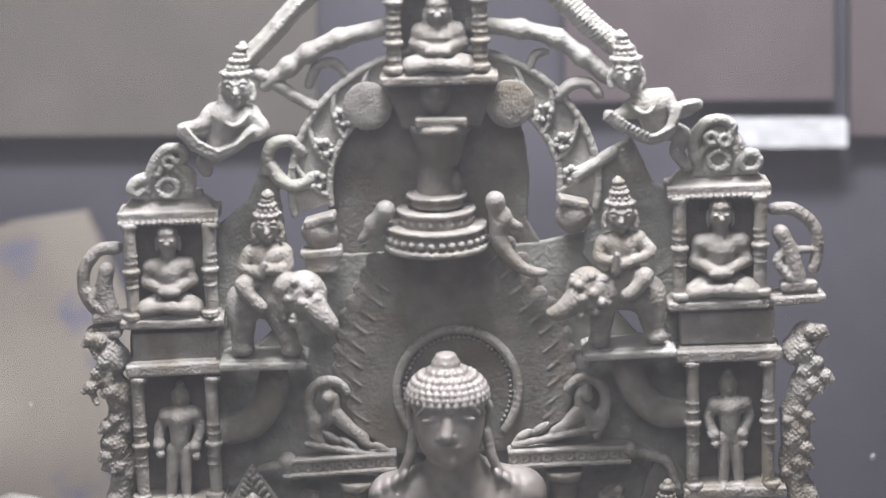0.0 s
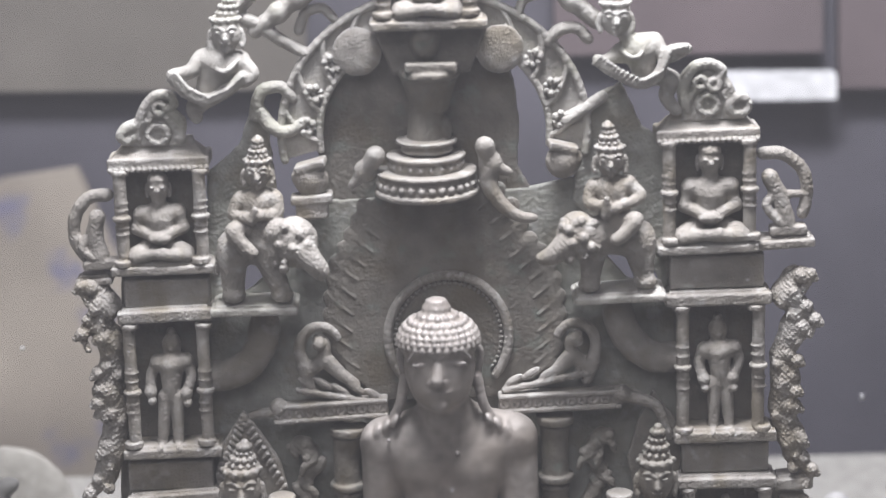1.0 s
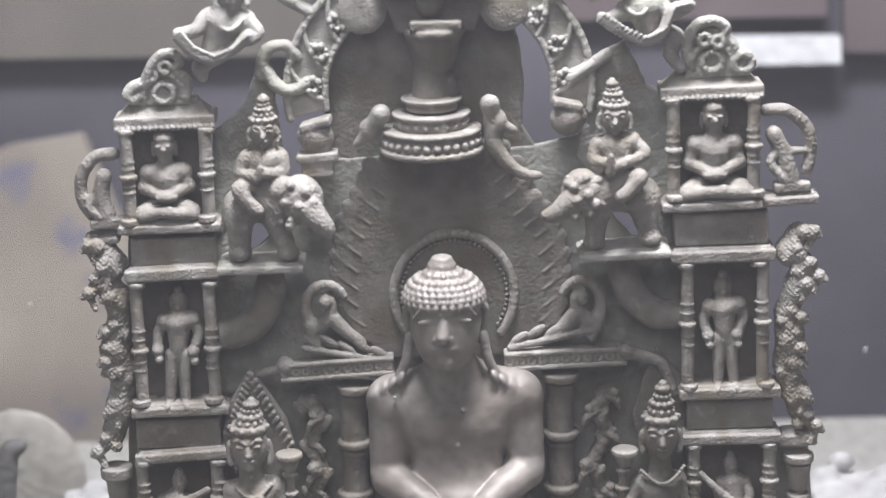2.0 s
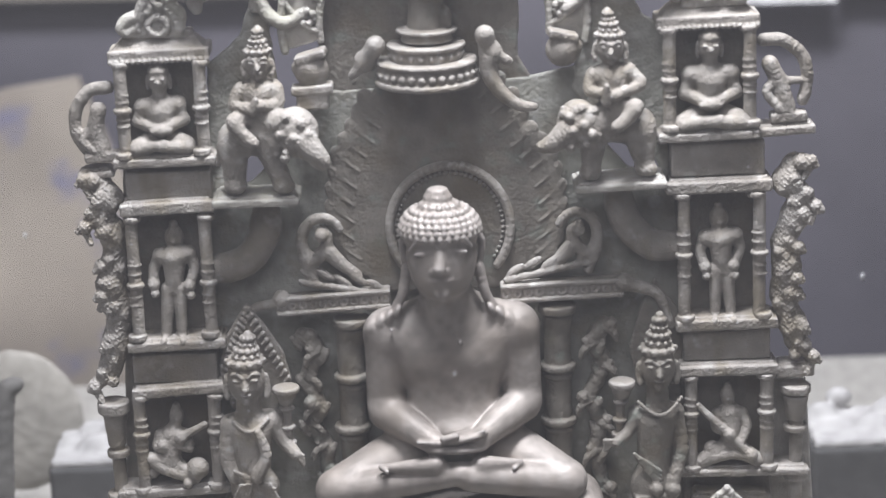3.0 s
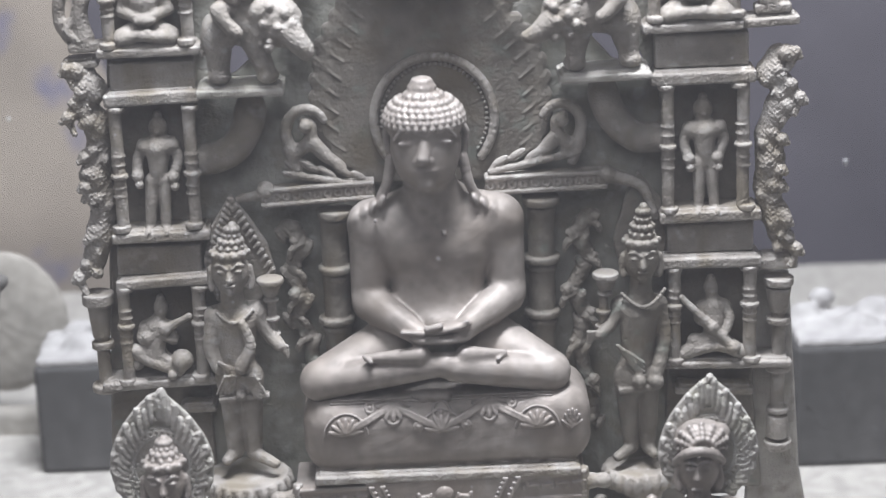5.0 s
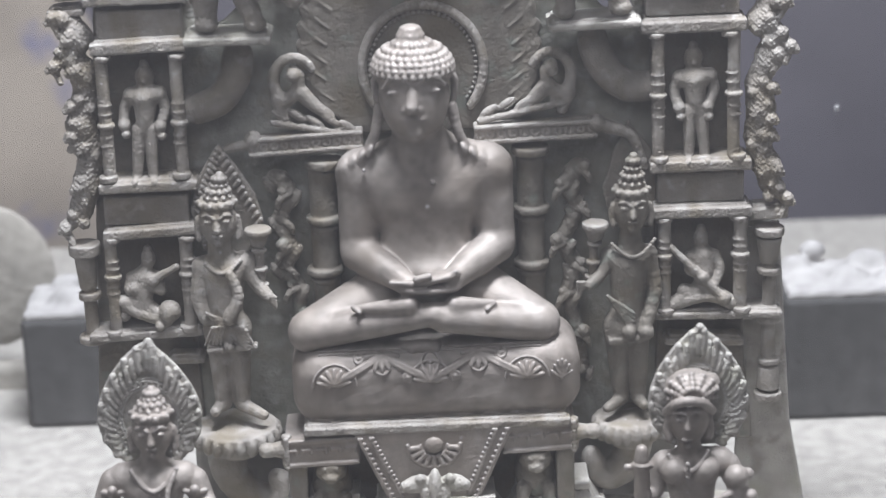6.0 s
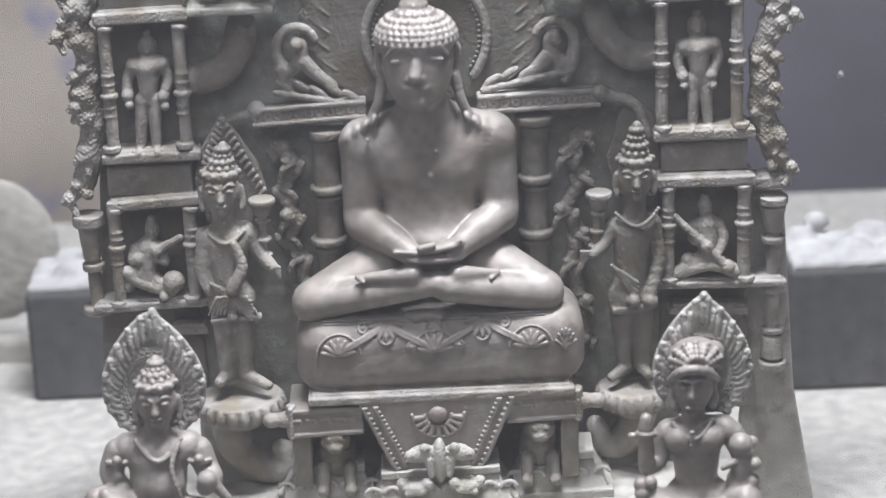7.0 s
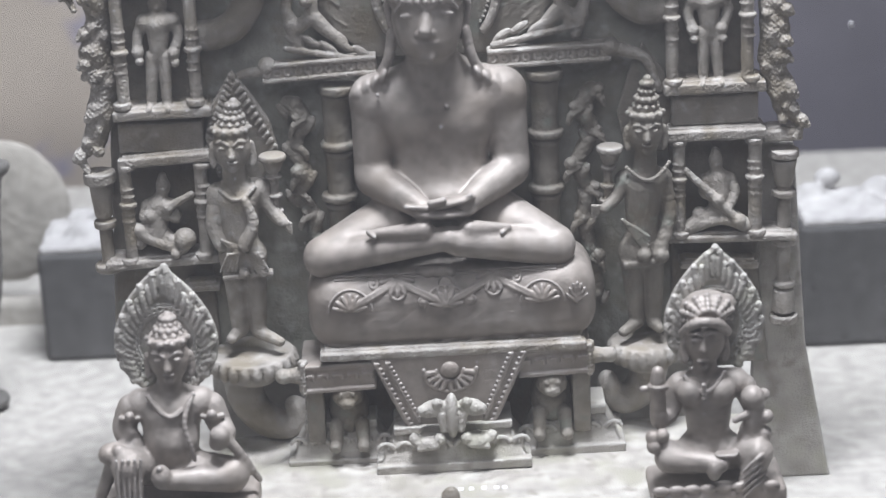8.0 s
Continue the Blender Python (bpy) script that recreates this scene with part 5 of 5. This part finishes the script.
def panel(name, points, thick, mat, label="", category="", kind="structure"):
    """A flat board with this outline, facing the viewer."""
    bm = bmesh.new()
    front = [bm.verts.new(place(p)) for p in points]
    rear = [bm.verts.new(place(p) + Vector((0, thick, 0))) for p in points]
    bm.faces.new(front), bm.faces.new(rear[::-1])
    for i in range(len(points)):
        bm.faces.new((front[i - 1], front[i], rear[i], rear[i - 1]))
    bmesh.ops.recalc_face_normals(bm, faces=bm.faces)
    me = bpy.data.meshes.new(name)
    bm.to_mesh(me)
    bm.free()
    me.materials.append(mat)
    return tagged(new(name, me), label, category, kind=kind)


BOARD = FOOT - 172 * U
WALL = material("grey_violet_wall", (0.10, 0.095, 0.115), (0.125, 0.118, 0.14), 0.9, bump=0, stain=2, grain=7)
TAUPE = material("taupe_wall", (0.145, 0.131, 0.116), (0.185, 0.168, 0.148), 0.9, bump=0, stain=2, grain=7)
ROSE = material("rose_grey_wall", (0.14, 0.11, 0.117), (0.175, 0.142, 0.149), 0.9, bump=0, stain=2, grain=7)
BEIGE = material("printed_beige_board", (0.35, 0.305, 0.26), (0.42, 0.375, 0.32), 0.85, bump=0, stain=3.4, grain=7, spots=(0.16, 0.16, 0.27))
SLATE = material("brown_slate", (0.11, 0.105, 0.10), (0.16, 0.155, 0.145), 0.85, bump=0.2)
BUFF = material("buff_stone", (0.30, 0.285, 0.255), (0.38, 0.36, 0.325), 0.85, bump=0.1, stain=5)
WHITE = material("white_strip", (0.80, 0.80, 0.82), (0.85, 0.85, 0.87), 0.6, bump=0.05)

boxed("display_shelf", (-1.2, -0.165, BOARD - 0.04), (1.2, 0.62, BOARD), SHELF, "cream board of the display case")
boxed("wall_back", (-2.5, 0.76, -0.1), (2.5, 0.86, 3.1), WALL)
boxed("wall_left", (-2.6, -3.0, -0.1), (-2.5, 0.86, 3.1), TAUPE)
boxed("wall_right", (2.5, -3.0, -0.1), (2.6, 0.86, 3.1), TAUPE)
boxed("wall_front", (-2.6, -3.1, -0.1), (2.6, -3.0, 3.1), TAUPE)
boxed("floor", (-2.6, -3.1, -0.2), (2.6, 0.86, -0.1), STONE)
boxed("ceiling", (-2.6, -3.1, 3.1), (2.6, 0.86, 3.2), TAUPE)
boxed("plinth", (-1.15, -0.155, -0.1), (1.15, 0.6, BOARD - 0.04), TAUPE, "taupe plinth under the display board")
panel("wall_band", [(-1518, -2290, 825), (-347, -2290, 802), (-298, -2290, 2052), (-1410, -2290, 2080)], 0.02, TAUPE, "taupe painted wall band")
panel("wall_band", [(333, -2290, 875), (1064, -2290, 863), (1042, -2290, 2020), (346, -2290, 2037)], 0.02, ROSE, "rose-grey wall panel")
panel("wall_band", [(1112, -2290, 761), (1568, -2290, 750), (1519, -2290, 2008), (1086, -2290, 2019)], 0.02, ROSE, "rose-grey wall panel")
panel("label_strip", [(758, -2240, 746), (1096, -2240, 741), (1094, -2240, 810), (758, -2240, 818)], 0.02, WHITE, "plain white strip on the back wall", "strip")
panel("printed_board", [(-1446, -2200, -1278), (-952, -2200, -1291), (-865, -2200, 324), (-978, -2200, 614), (-1179, -2200, 588), (-1306, -2200, 544)], 0.02, BEIGE, "beige printed board with faded violet blots", "board")


def stone_fragment(lo, hi, deep, back, pile):
    """A dark block from its lower to its upper front corner; its lit top is painted as pale stone lumps."""
    m = ((lo[0] + hi[0]) / 2, back - deep, (hi[2] - 172) / 2)
    hx, hz = (hi[0] - lo[0]) / 2, (hi[2] + 172) / 2
    ob = thing("stone_fragment", Clay().slab(off(m, x=-hx), off(m, x=hx), deep, hz, 12), DUSTY, off(m, z=-hz), "dark stone block with its lit top painted pale", "stone fragment", "stone fragments on the board", cell=6, wobble=0.5)
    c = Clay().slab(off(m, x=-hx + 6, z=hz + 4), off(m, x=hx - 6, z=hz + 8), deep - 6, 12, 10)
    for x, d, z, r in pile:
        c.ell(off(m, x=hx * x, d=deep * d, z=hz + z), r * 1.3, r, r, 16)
    top = new("lit_top", c.mesh("lit_top", 5, LIT_STONE, off(m, z=-hz), 1.5))
    top.parent = ob
    top["label"] = "pale lumps painted for the lit stone top"
    return ob


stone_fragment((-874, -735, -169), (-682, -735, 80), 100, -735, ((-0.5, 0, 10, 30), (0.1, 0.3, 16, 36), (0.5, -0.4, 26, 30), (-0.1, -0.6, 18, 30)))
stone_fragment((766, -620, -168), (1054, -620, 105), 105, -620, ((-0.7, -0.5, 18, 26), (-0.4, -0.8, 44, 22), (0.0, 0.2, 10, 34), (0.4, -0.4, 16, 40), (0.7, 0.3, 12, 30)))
# rounded pale slab and a dark hook at the far side
c = Clay().ell((-980, -990, 97), 150, 30, 170, 10).slab((-1224, -990, -432), (-828, -990, -447), 30, 330, 20, 20)
thing("round_topped_slab", c, BUFF, ((-980, -990, 97)[0], -990, -172), "pale round-topped stone slab standing on the board", "stone slab", cell=7, wobble=1.5)
c = Clay().rope([(-983, -500, -81), (-936, -500, 97), (-918, -500, 247), (-900, -500, 345), (-877, -500, 362)], 34, 16)
c.ell(((-983, -500, -81)[0] - 4, -500, -150), 70, 50, 24, 20)
thing("curved_fragment", c, SLATE, ((-983, -500, -81)[0], -500, -172), "dark curved stone fragment with a hooked tip", "stone fragment", cell=5, wobble=1.5)

# pane of the case, with two specks on it
pane = boxed("case_glass", (-1.2, -0.174, BOARD), (1.2, -0.170, BOARD + 1.1), GLASS, "glass pane of the display case with painted-in glare haze")
pane.visible_shadow = False
for p, r in (((-631, 547, 983), 2.2), ((639, 547, 866), 3.4), ((11, 547, 734), 1.5)):
    c = Clay().ell(p, r, 1.0, r * 1.6, 1)
    part("dust_speck", c, WHITE, pane, "", 0.5, 0).location = (0, 0, FOOT)
# painted marks on the plate, too faint to read
for x in (0, 18, 40, 62, 76):
    c = Clay().slab(off((13, 320, 0), x=x), off((13, 320, 0), x=x + 9), 6, 1.2, 0.5)
    m = part("painted_mark", c, WHITE, base_plate, "", 1.0, 0)
